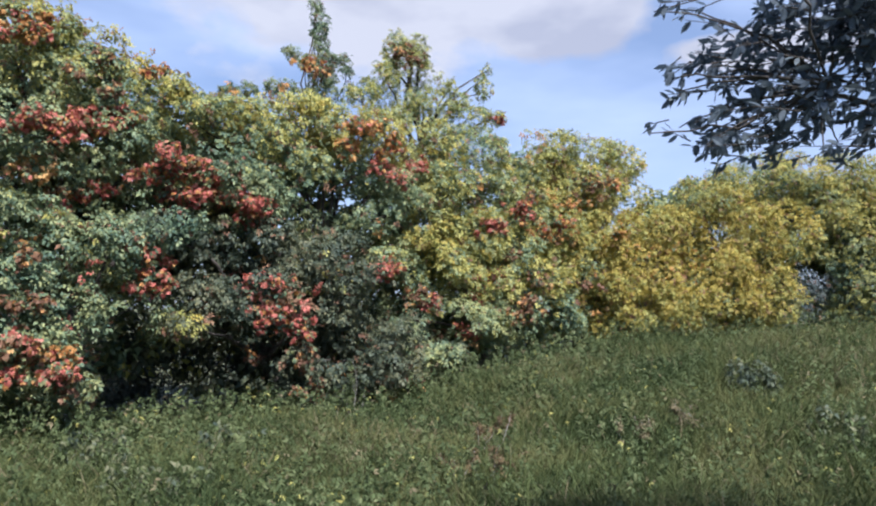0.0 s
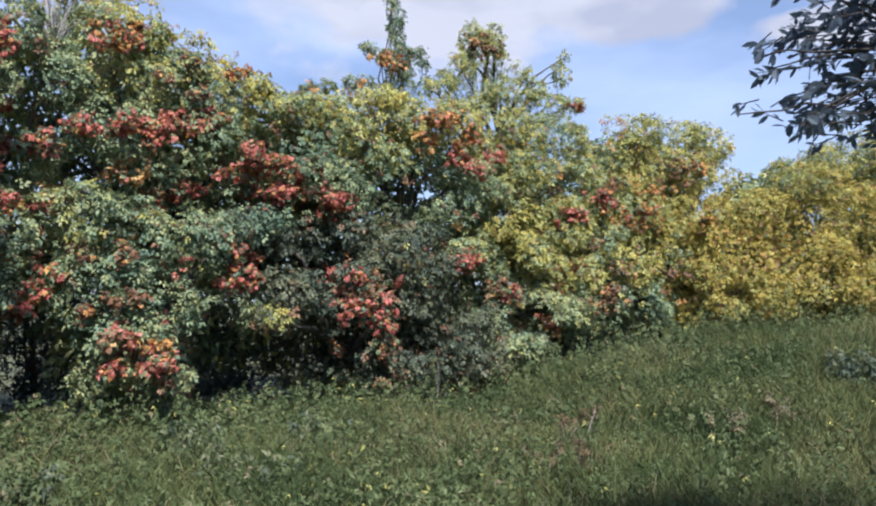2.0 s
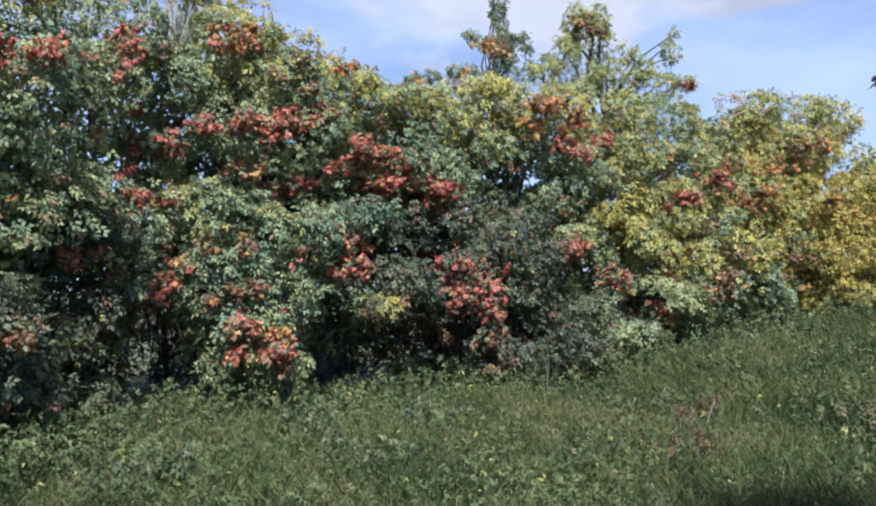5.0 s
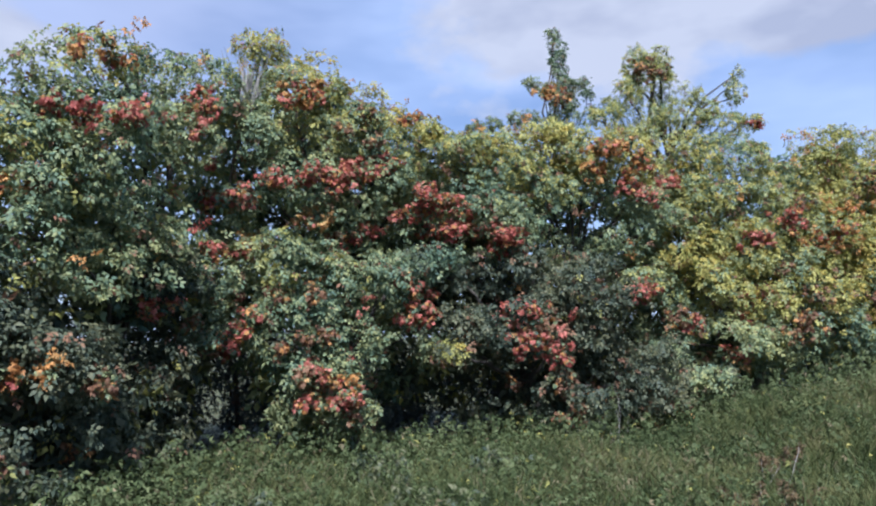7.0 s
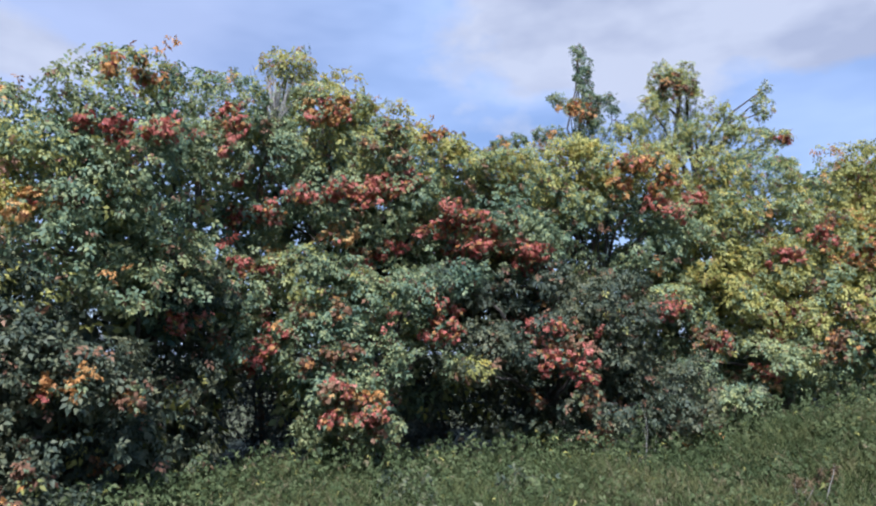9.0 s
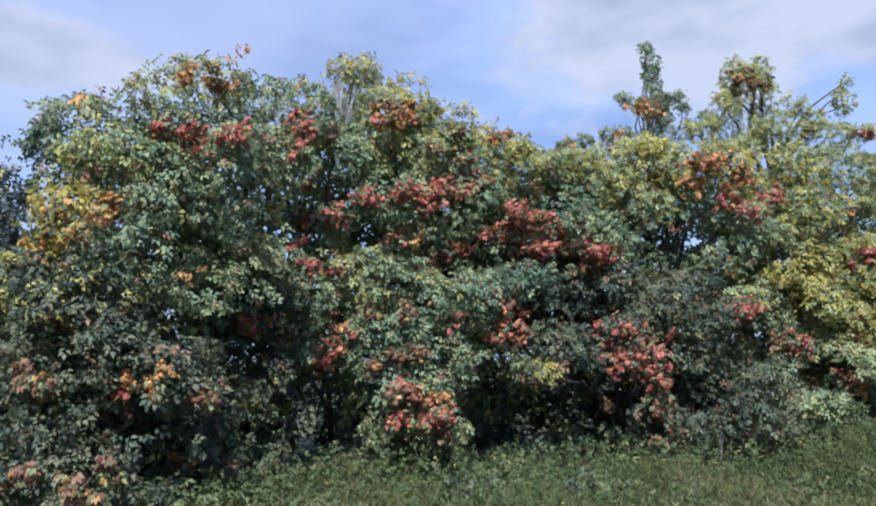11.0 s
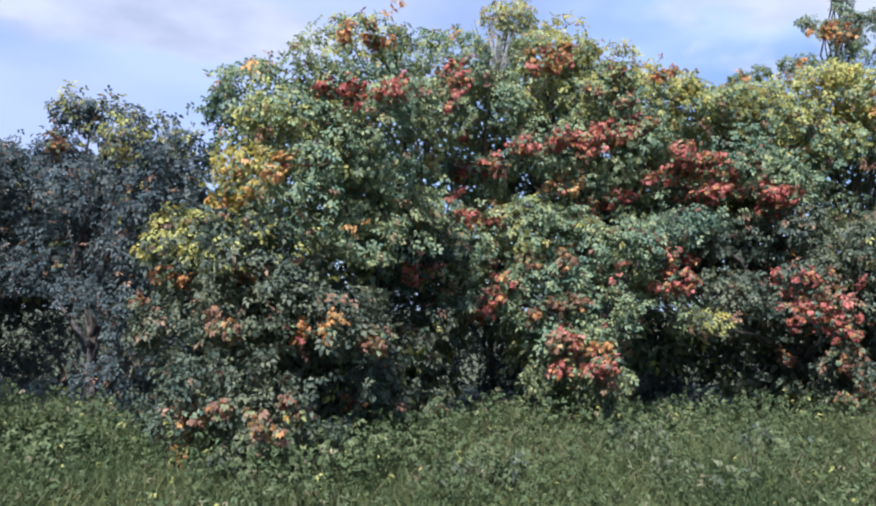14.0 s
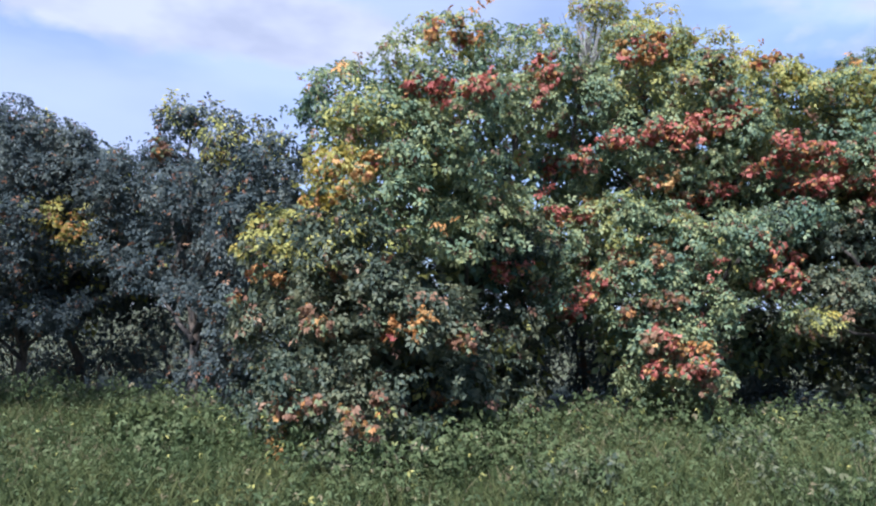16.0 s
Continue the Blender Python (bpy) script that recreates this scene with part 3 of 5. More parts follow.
creeper_tree(
    'creeper_tree', 'broad creeper-covered tree with rows of red leaves', 'tree', (-5.08, 10.45),
    [
        (-6.05, 9.06, 5.92, 0.40, 0.32, 0.45),
        (-5.59, 9.53, 5.50, 0.67, 0.38, 0.50),
        (-4.96, 10.03, 5.18, 0.76, 0.38, 0.50),
        (-4.34, 10.33, 4.79, 0.62, 0.36, 0.60),
        (-5.76, 9.33, 5.03, 0.79, 0.53, 0.30),
        (-6.14, 8.67, 4.48, 0.67, 0.51, 0.00),
        (-5.15, 9.82, 4.62, 0.97, 0.48, 0.20),
        (-4.31, 10.47, 4.39, 0.89, 0.49, 0.30),
        (-5.43, 9.12, 3.90, 0.75, 0.42, 0.00),
        (-4.72, 9.91, 3.80, 0.94, 0.43, 0.00),
    ] + [
        (-3.80, 10.81, 3.95, 0.98, 0.54, 0.05),
        (-3.17, 11.34, 4.34, 0.92, 0.65, 0.30),
        (-6.32, 8.67, 3.65, 0.67, 0.42, 0.00),
        (-3.01, 11.01, 3.39, 0.80, 0.44, 0.05),
        (-5.57, 9.87, 3.30, 0.96, 0.44, 0.00),
        (-4.60, 10.69, 3.29, 0.90, 0.45, 0.00),
        (-3.64, 11.38, 3.27, 0.83, 0.42, 0.00),
    ],
    toned(RED, [
        (-5.23, 8.71, 5.06, 0.33, 0.15),
        (-4.96, 8.63, 3.77, 0.31, 0.14),
        (-4.48, 8.99, 3.96, 0.36, 0.14),
        (-4.34, 9.52, 4.18, 0.25, 0.12),
        (-4.65, 9.64, 3.21, 0.25, 0.12),
        (-4.08, 9.69, 3.41, 0.18, 0.11),
        (-3.71, 9.79, 3.52, 0.24, 0.16),
        (-3.51, 10.03, 3.22, 0.29, 0.15),
        (-3.25, 10.40, 3.49, 0.21, 0.15),
        (-2.82, 10.51, 3.10, 0.24, 0.19),
        (-5.35, 8.47, 3.77, 0.19, 0.08),
        (-4.52, 8.84, 3.87, 0.31, 0.13),
        (-4.46, 9.44, 4.09, 0.25, 0.12),
        (-4.29, 9.75, 4.25, 0.17, 0.10),
        (-6.65, 7.85, 3.61, 0.28, 0.08),
        (-6.33, 8.15, 3.51, 0.13, 0.08),
    ]) + toned(RED, [
        (-5.84, 8.08, 3.58, 0.20, 0.09),
        (-3.68, 9.78, 3.68, 0.20, 0.15),
        (-3.62, 9.94, 3.12, 0.16, 0.11),
        (-2.74, 10.68, 2.89, 0.21, 0.14),
        (-2.61, 10.45, 3.12, 0.17, 0.13),
        (-5.44, 8.40, 3.88, 0.16, 0.09),
        (-4.87, 8.44, 3.87, 0.15, 0.09),
        (-4.49, 9.90, 4.24, 0.17, 0.10),
        (-4.83, 9.25, 2.89, 0.16, 0.10),
        (-4.67, 9.55, 3.08, 0.16, 0.10),
        (-3.62, 9.51, 3.72, 0.16, 0.10),
        (-3.76, 9.98, 3.69, 0.17, 0.10),
        (-3.32, 10.02, 3.62, 0.16, 0.10),
        (-3.76, 10.09, 3.40, 0.17, 0.10),
        (-3.29, 10.45, 3.28, 0.17, 0.10),
        (-3.10, 10.67, 3.23, 0.17, 0.10),
    ]) + toned(RED, [
        (-2.63, 10.24, 3.12, 0.16, 0.10),
        (-2.57, 10.86, 3.22, 0.17, 0.10),
        (-6.16, 7.96, 3.49, 0.14, 0.09),
        (-5.64, 8.13, 3.56, 0.14, 0.09),
        (-6.05, 7.88, 3.97, 0.14, 0.09),
        (-5.26, 8.29, 3.76, 0.14, 0.09),
        (-5.07, 8.93, 4.00, 0.14, 0.10),
        (-4.81, 8.74, 3.91, 0.14, 0.09),
        (-4.69, 9.20, 4.07, 0.15, 0.10),
        (-4.47, 9.41, 3.92, 0.15, 0.10),
        (-4.46, 9.71, 3.21, 0.15, 0.10),
        (-3.62, 10.24, 3.62, 0.15, 0.10),
        (-3.41, 10.26, 3.28, 0.15, 0.10),
        (-2.80, 10.37, 3.23, 0.15, 0.10),
        (-2.82, 10.95, 3.07, 0.16, 0.10),
    ]) + toned(ORANGE, [
        (-5.07, 8.80, 3.31, 0.24, 0.09),
        (-5.23, 8.77, 5.11, 0.20, 0.18),
        (-5.58, 8.88, 5.32, 0.14, 0.10),
        (-3.95, 9.83, 4.88, 0.12, 0.07),
        (-5.16, 8.65, 5.04, 0.20, 0.15),
        (-5.17, 9.15, 5.33, 0.15, 0.10),
        (-5.07, 8.87, 3.43, 0.14, 0.10),
        (-4.98, 8.92, 3.29, 0.14, 0.10),
        (-5.04, 8.91, 5.11, 0.15, 0.10),
        (-3.90, 9.62, 4.80, 0.15, 0.10),
    ]) + toned(RUSSET, [
        (-3.52, 9.89, 3.62, 0.25, 0.11),
        (-4.90, 9.24, 3.07, 0.24, 0.10),
        (-6.11, 8.21, 3.53, 0.16, 0.10),
        (-5.65, 8.19, 3.50, 0.16, 0.09),
        (-4.41, 9.40, 4.92, 0.17, 0.10),
        (-4.55, 8.91, 4.54, 0.16, 0.10),
        (-4.84, 9.33, 4.77, 0.15, 0.10),
        (-4.30, 9.25, 4.41, 0.15, 0.10),
    ]),
    CAVITIES, density=240, size=0.114, green=LEAF_LIT, group="creeper hedge", shoots=4, clump_size=0.44, turned=0.16, rng=np.random.default_rng(102))

creeper_tree(
    'creeper_bush', 'hanging creeper bush with drooping red and orange leaf bunches', 'bush', (-5.11, 9.22),
    [
        (-5.90, 8.11, 2.50, 0.69, 0.54, 0.10),
        (-5.47, 8.59, 2.68, 0.71, 0.47, 0.10),
        (-4.98, 8.83, 2.29, 0.70, 0.55, 0.05),
        (-5.15, 8.39, 1.74, 0.60, 0.53, 0.05),
        (-4.64, 8.71, 1.53, 0.60, 0.61, 0.05),
        (-4.87, 8.36, 1.09, 0.59, 0.52, 0.00),
        (-4.39, 8.55, 0.88, 0.44, 0.37, 0.00),
        (-4.33, 9.46, 2.47, 0.64, 0.56, 0.00),
        (-5.83, 7.79, 1.81, 0.45, 0.30, 0.05),
        (-3.97, 10.04, 2.83, 0.75, 0.50, 0.00),
        (-4.04, 9.77, 1.61, 0.49, 0.49, 0.00),
    ],
    toned(RED, [
        (-3.77, 9.39, 2.26, 0.31, 0.31),
        (-3.76, 9.36, 1.87, 0.19, 0.12),
        (-4.52, 7.84, 0.89, 0.17, 0.11),
        (-4.12, 8.05, 0.94, 0.19, 0.13),
        (-4.45, 7.93, 1.25, 0.21, 0.08),
        (-5.55, 7.74, 1.60, 0.16, 0.15),
        (-5.29, 7.86, 1.97, 0.15, 0.09),
        (-5.31, 8.43, 2.10, 0.15, 0.09),
        (-3.89, 9.50, 2.04, 0.16, 0.09),
        (-4.23, 7.99, 0.85, 0.14, 0.08),
        (-5.22, 6.92, 2.68, 0.12, 0.08),
        (-5.59, 7.91, 2.77, 0.13, 0.09),
        (-5.54, 7.58, 1.59, 0.13, 0.09),
        (-5.46, 7.71, 1.74, 0.13, 0.09),
    ]) + toned(ORANGE, [
        (-4.16, 8.24, 1.14, 0.16, 0.11),
        (-4.15, 8.22, 0.90, 0.13, 0.08),
    ]) + toned(RUSSET, [
        (-4.61, 8.12, 1.12, 0.14, 0.16),
        (-5.37, 8.53, 2.02, 0.15, 0.12),
        (-4.40, 8.15, 1.67, 0.16, 0.10),
        (-4.92, 7.88, 1.54, 0.11, 0.10),
        (-5.60, 8.14, 2.86, 0.23, 0.08),
        (-4.05, 8.22, 0.71, 0.14, 0.11),
        (-5.26, 8.22, 2.29, 0.15, 0.09),
        (-4.65, 8.10, 2.14, 0.14, 0.09),
        (-4.58, 7.76, 1.18, 0.14, 0.08),
        (-4.37, 7.98, 1.17, 0.14, 0.08),
        (-4.63, 7.93, 1.62, 0.14, 0.08),
        (-5.70, 7.21, 1.84, 0.13, 0.08),
        (-5.71, 7.57, 1.52, 0.13, 0.09),
        (-5.07, 8.02, 2.16, 0.13, 0.09),
        (-5.24, 8.44, 2.04, 0.14, 0.09),
        (-4.63, 7.94, 1.12, 0.13, 0.08),
    ]) + toned(RUSSET, [
        (-4.49, 8.09, 1.05, 0.13, 0.08),
    ]),
    CAVITIES, green=LEAF_LIT, group="creeper hedge", shoots=4, turned=0.16, second=LEAF_GREEN, rng=np.random.default_rng(103))

creeper_tree(
    'creeper_bush', 'dense green creeper bush with dull red leaves', 'bush', (-2.40, 11.36),
    [
        (-3.33, 10.63, 2.77, 0.86, 0.60, 0.00),
        (-4.08, 10.19, 2.68, 0.68, 0.51, 0.00),
        (-2.41, 11.12, 2.51, 0.87, 0.61, 0.00),
        (-2.59, 10.70, 1.81, 0.76, 0.51, 0.05),
        (-1.68, 11.35, 2.32, 0.79, 0.62, 0.05),
        (-3.42, 10.28, 1.58, 0.75, 0.50, 0.05),
        (-1.96, 10.85, 1.47, 0.68, 0.51, 0.05),
        (-1.29, 11.44, 1.71, 0.79, 0.62, 0.05),
        (-1.58, 10.85, 0.90, 0.67, 0.59, 0.00),
        (-0.94, 11.72, 0.94, 0.81, 0.63, 0.05),
        (-2.38, 10.75, 0.91, 0.51, 0.51, 0.00),
        (-2.91, 10.52, 1.16, 0.50, 0.42, 0.00),
        (-0.30, 12.30, 0.91, 0.76, 0.57, 0.00),
        (-3.28, 9.49, 1.43, 0.28, 0.17, 0.30),
    ],
    toned(RED, [
        (-2.52, 10.30, 1.88, 0.28, 0.23),
        (-2.34, 9.98, 1.47, 0.27, 0.16),
        (-1.90, 10.23, 1.35, 0.18, 0.14),
        (-3.67, 10.06, 3.20, 0.25, 0.15),
        (-3.76, 9.82, 2.28, 0.15, 0.11),
        (-2.98, 10.90, 3.00, 0.17, 0.10),
        (-3.86, 9.98, 2.30, 0.16, 0.10),
        (-3.56, 9.66, 2.01, 0.16, 0.09),
        (-2.73, 10.36, 1.95, 0.16, 0.10),
        (-2.17, 10.05, 1.98, 0.16, 0.09),
        (-2.31, 10.00, 1.63, 0.16, 0.09),
        (-1.93, 10.49, 1.39, 0.16, 0.10),
        (-0.95, 11.34, 2.25, 0.17, 0.10),
        (-2.35, 10.28, 2.02, 0.15, 0.10),
        (-2.28, 10.17, 1.67, 0.14, 0.10),
        (-2.10, 10.18, 1.60, 0.14, 0.10),
    ]) + toned(RUSSET, [
        (-1.90, 10.31, 0.96, 0.16, 0.14),
        (-2.70, 10.51, 0.97, 0.12, 0.12),
        (-1.76, 10.50, 0.47, 0.18, 0.13),
        (-1.81, 10.36, 0.54, 0.19, 0.11),
        (-2.09, 10.07, 1.79, 0.16, 0.09),
    ]),
    CAVITIES, green=LEAF_DEEP_SHADED, group="creeper hedge", shoots=4, turned=0.16, rng=np.random.default_rng(104))

creeper_tree(
    'creeper_tree', 'creeper-topped hedge tree with yellowing leaves', 'tree', (-1.55, 12.80),
    [
        (-3.74, 10.70, 4.43, 0.63, 0.40, 0.40),
        (-3.15, 11.28, 4.59, 0.74, 0.42, 0.45),
        (-2.45, 11.72, 4.72, 0.76, 0.47, 0.45),
        (-1.76, 12.03, 4.67, 0.77, 0.48, 0.50),
        (-1.06, 12.69, 4.65, 0.70, 0.60, 0.50),
        (-0.28, 13.42, 4.63, 0.74, 0.63, 0.40),
        (0.57, 13.84, 4.52, 0.76, 0.65, 0.30),
        (-2.05, 11.65, 3.93, 0.74, 0.46, 0.20),
        (-2.77, 11.27, 3.93, 0.72, 0.45, 0.15),
        (-1.22, 12.51, 3.62, 0.88, 0.59, 0.05),
        (-2.05, 11.77, 3.30, 0.74, 0.46, 0.00),
        (-0.26, 13.28, 3.66, 0.93, 0.62, 0.35),
        (0.79, 13.72, 3.53, 0.85, 0.64, 0.30),
    ],
    toned(RED, [
        (-0.50, 12.39, 4.02, 0.19, 0.15),
        (-0.67, 11.70, 3.75, 0.16, 0.11),
        (-0.97, 11.99, 4.10, 0.14, 0.14),
        (0.96, 12.88, 3.12, 0.20, 0.12),
        (-1.00, 11.82, 3.97, 0.18, 0.11),
        (-0.39, 12.52, 4.19, 0.20, 0.12),
    ]) + toned(ORANGE, [
        (-1.22, 11.56, 4.55, 0.26, 0.17),
        (-0.83, 11.87, 4.33, 0.19, 0.15),
        (-1.44, 11.27, 4.21, 0.14, 0.14),
        (-1.22, 11.26, 4.52, 0.27, 0.09),
        (-1.40, 11.34, 4.51, 0.16, 0.11),
        (-0.93, 12.11, 4.41, 0.17, 0.11),
    ]),
    CAVITIES, density=240, size=0.114, green=LEAF_LIT, group="creeper hedge", shoots=5, clump_size=0.44, turned=0.2, rng=np.random.default_rng(105))

creeper_tree(
    'creeper_bush', 'creeper bush with yellow-green foliage and red bunches', 'bush', (0.72, 13.73),
    [
        (-0.34, 12.91, 2.90, 0.80, 0.60, 0.50),
        (0.58, 13.44, 2.97, 0.83, 0.62, 0.50),
        (1.45, 13.90, 3.14, 0.75, 0.65, 0.40),
        (2.28, 14.37, 3.09, 0.67, 0.67, 0.55),
        (-0.79, 12.27, 2.35, 0.66, 0.57, 0.15),
        (0.07, 12.93, 2.21, 0.79, 0.60, 0.35),
        (1.00, 13.42, 2.25, 0.83, 0.62, 0.40),
        (1.89, 13.97, 2.29, 0.76, 0.65, 0.40),
        (-0.59, 12.47, 1.51, 0.57, 0.48, 0.00),
        (0.37, 12.86, 1.43, 0.79, 0.39, 0.05),
        (1.19, 13.23, 1.54, 0.71, 0.41, 0.10),
        (2.09, 13.85, 1.65, 0.64, 0.43, 0.15),
        (-0.20, 12.39, 1.00, 0.76, 0.33, 0.00),
    ],
    toned(RED, [
        (-0.84, 11.32, 2.29, 0.17, 0.12),
        (1.52, 13.10, 3.44, 0.15, 0.18),
        (1.08, 13.19, 2.33, 0.18, 0.14),
        (0.72, 12.80, 1.81, 0.27, 0.16),
        (0.81, 12.81, 2.11, 0.15, 0.15),
        (0.47, 12.64, 1.33, 0.24, 0.10),
        (-0.85, 11.59, 2.27, 0.18, 0.09),
        (1.01, 12.85, 3.21, 0.18, 0.12),
        (-0.74, 11.42, 2.34, 0.18, 0.11),
        (-0.10, 12.19, 1.78, 0.19, 0.11),
        (0.96, 13.09, 2.24, 0.20, 0.12),
        (1.42, 13.16, 3.53, 0.20, 0.12),
        (0.64, 12.48, 1.32, 0.19, 0.11),
    ]) + toned(ORANGE, [
        (2.05, 13.62, 3.18, 0.32, 0.19),
        (2.23, 13.79, 3.01, 0.27, 0.15),
        (1.85, 13.92, 3.11, 0.19, 0.13),
        (2.31, 13.60, 3.33, 0.19, 0.13),
    ]) + toned(RUSSET, [
        (1.37, 12.50, 1.63, 0.34, 0.21),
        (1.73, 13.17, 2.24, 0.30, 0.22),
        (-0.28, 12.02, 1.96, 0.18, 0.11),
        (1.50, 12.75, 1.84, 0.20, 0.12),
        (1.26, 13.08, 2.63, 0.20, 0.12),
    ]),
    CAVITIES, green=LEAF_LIT, group="creeper hedge", shoots=4, turned=0.14, rng=np.random.default_rng(106))

creeper_tree(
    'hedge_tree', 'hedge tree with thinning grey-green and orange foliage', 'tree', (2.93, 16.08),
    [
        (2.31, 15.39, 5.24, 0.55, 0.43, 0.25),
        (3.14, 15.94, 5.12, 0.76, 0.51, 0.35),
        (4.01, 16.22, 5.05, 0.52, 0.46, 0.40),
        (2.04, 15.12, 4.46, 0.65, 0.54, 0.40),
        (3.00, 15.84, 4.30, 1.00, 0.56, 0.50),
        (3.91, 16.08, 4.29, 0.64, 0.51, 0.45),
        (1.77, 14.77, 3.70, 0.69, 0.46, 0.40),
        (2.54, 15.33, 3.67, 0.84, 0.48, 0.55),
    ],
    [
        (2.90, 14.75, 4.17, 0.47, 0.24, 3.00),
        (3.13, 14.74, 4.29, 0.36, 0.21, 3.00),
        (2.61, 14.41, 3.77, 0.28, 0.16, 1.00),
        (1.68, 14.09, 3.93, 0.27, 0.13, 3.00),
        (3.45, 14.87, 4.32, 0.19, 0.12, 1.00),
    ],
    CAVITIES, density=260, green=LEAF_LIT, group="creeper hedge", shoots=6, clump_size=0.42, fan=SPRIG_SMALL, turned=0.2, second=LEAF_OLIVE, rng=np.random.default_rng(107))

creeper_tree(
    'hedge_shrub', 'golden yellow hedge shrub in full leaf', 'shrub', (4.10, 15.70),
    [
        (3.44, 15.11, 3.30, 0.72, 0.60, 0.75),
        (4.43, 15.72, 3.26, 0.88, 0.75, 0.85),
        (3.37, 14.82, 2.35, 0.70, 0.70, 0.75),
        (4.36, 15.51, 2.28, 0.99, 0.74, 0.90),
        (3.59, 14.77, 1.68, 0.70, 0.47, 0.70),
        (4.67, 15.35, 1.70, 0.74, 0.49, 0.70),
        (2.86, 14.52, 2.67, 0.57, 0.68, 0.50),
        (5.10, 15.91, 3.41, 0.64, 0.64, 0.80),
    ],
    [
        (4.12, 14.62, 2.69, 0.47, 0.35, 2.00),
        (3.47, 14.28, 3.21, 0.34, 0.29, 2.00),
        (2.76, 14.00, 2.20, 0.24, 0.20, 3.00),
    ],
    CAVITIES, density=300, size=0.115, group="yellow hedge", shoots=3, clump_size=0.45, fan=SPRIG_SMALL, turned=0.12, rng=np.random.default_rng(108))

creeper_tree(
    'hedge_shrub', 'golden yellow hedge shrub with some green leaves', 'shrub', (6.71, 16.79),
    [
        (5.71, 16.27, 3.34, 0.93, 0.80, 0.85),
        (6.72, 16.60, 3.52, 0.97, 0.83, 0.80),
        (5.90, 16.15, 2.33, 1.05, 0.79, 0.90),
        (7.00, 16.39, 2.49, 0.96, 0.82, 0.85),
        (7.65, 16.67, 3.41, 0.85, 0.85, 0.70),
        (5.78, 16.43, 4.19, 0.81, 0.54, 0.50),
        (6.21, 16.01, 1.78, 0.92, 0.46, 0.70),
        (7.24, 16.12, 1.92, 0.68, 0.47, 0.60),
    ],
    [
        (5.28, 15.40, 2.77, 0.51, 0.38, 2.00),
    ],
    CAVITIES, density=300, size=0.115, group="yellow hedge", shoots=3, clump_size=0.45, fan=SPRIG_SMALL, turned=0.12, rng=np.random.default_rng(109))

creeper_tree(
    'hedge_tree', 'yellow-green hedge tree rising above the shrubs', 'tree', (9.71, 17.72),
    [
        (6.58, 17.19, 4.58, 0.86, 0.57, 0.40),
        (7.66, 17.52, 4.79, 0.96, 0.74, 0.50),
        (8.66, 17.62, 4.90, 0.91, 0.76, 0.50),
        (9.63, 17.64, 4.85, 0.94, 0.78, 0.50),
        (10.56, 17.60, 4.79, 0.95, 0.80, 0.55),
        (9.00, 17.53, 3.79, 1.06, 0.91, 0.45),
        (9.90, 17.23, 3.64, 1.07, 1.07, 0.50),
        (10.87, 16.88, 3.48, 1.08, 1.24, 0.50),
        (9.69, 16.70, 2.42, 0.89, 0.89, 0.30),
        (10.56, 16.47, 2.30, 0.90, 0.90, 0.40),
        (11.46, 17.32, 4.62, 0.96, 0.96, 0.50),
        (9.07, 17.73, 2.58, 0.92, 0.92, 0.20),
    ],
    [],
    CAVITIES, density=300, size=0.115, group="yellow hedge", clump_size=0.45, fan=SPRIG_SMALL, rng=np.random.default_rng(110))

creeper_tree(
    'shaded_tree', 'dark green tree, deep shade put into its leaf colour', 'tree', (-10.32, 4.97),
    [
        (-10.69, 4.88, 4.49, 0.51, 0.37, 0.22),
        (-8.89, 4.74, 3.80, 0.51, 0.36, 0.28),
        (-11.15, 4.70, 3.99, 0.47, 0.47, 0.00),
        (-7.57, 4.55, 3.29, 0.41, 0.34, 0.10),
        (-11.53, 4.60, 3.40, 0.77, 0.67, 0.00),
        (-9.84, 4.82, 3.15, 0.85, 0.68, 0.00),
        (-7.97, 4.57, 2.79, 0.57, 0.50, 0.05),
        (-10.53, 4.74, 2.37, 0.89, 0.71, 0.00),
        (-8.94, 4.81, 2.07, 0.62, 0.62, 0.00),
        (-10.26, 5.07, 1.45, 0.70, 0.61, 0.00),
        (-11.94, 4.64, 1.80, 0.69, 0.59, 0.00),
        (-9.08, 4.90, 1.17, 0.47, 0.47, 0.00),
    ],
    [
        (-10.62, 4.47, 3.92, 0.18, 0.12, 3.00),
    ],
    CAVITIES, size=0.13, green=LEAF_DARK_SHADED, group="shaded trees", fan=SPRIG_SMALL, rng=np.random.default_rng(111))

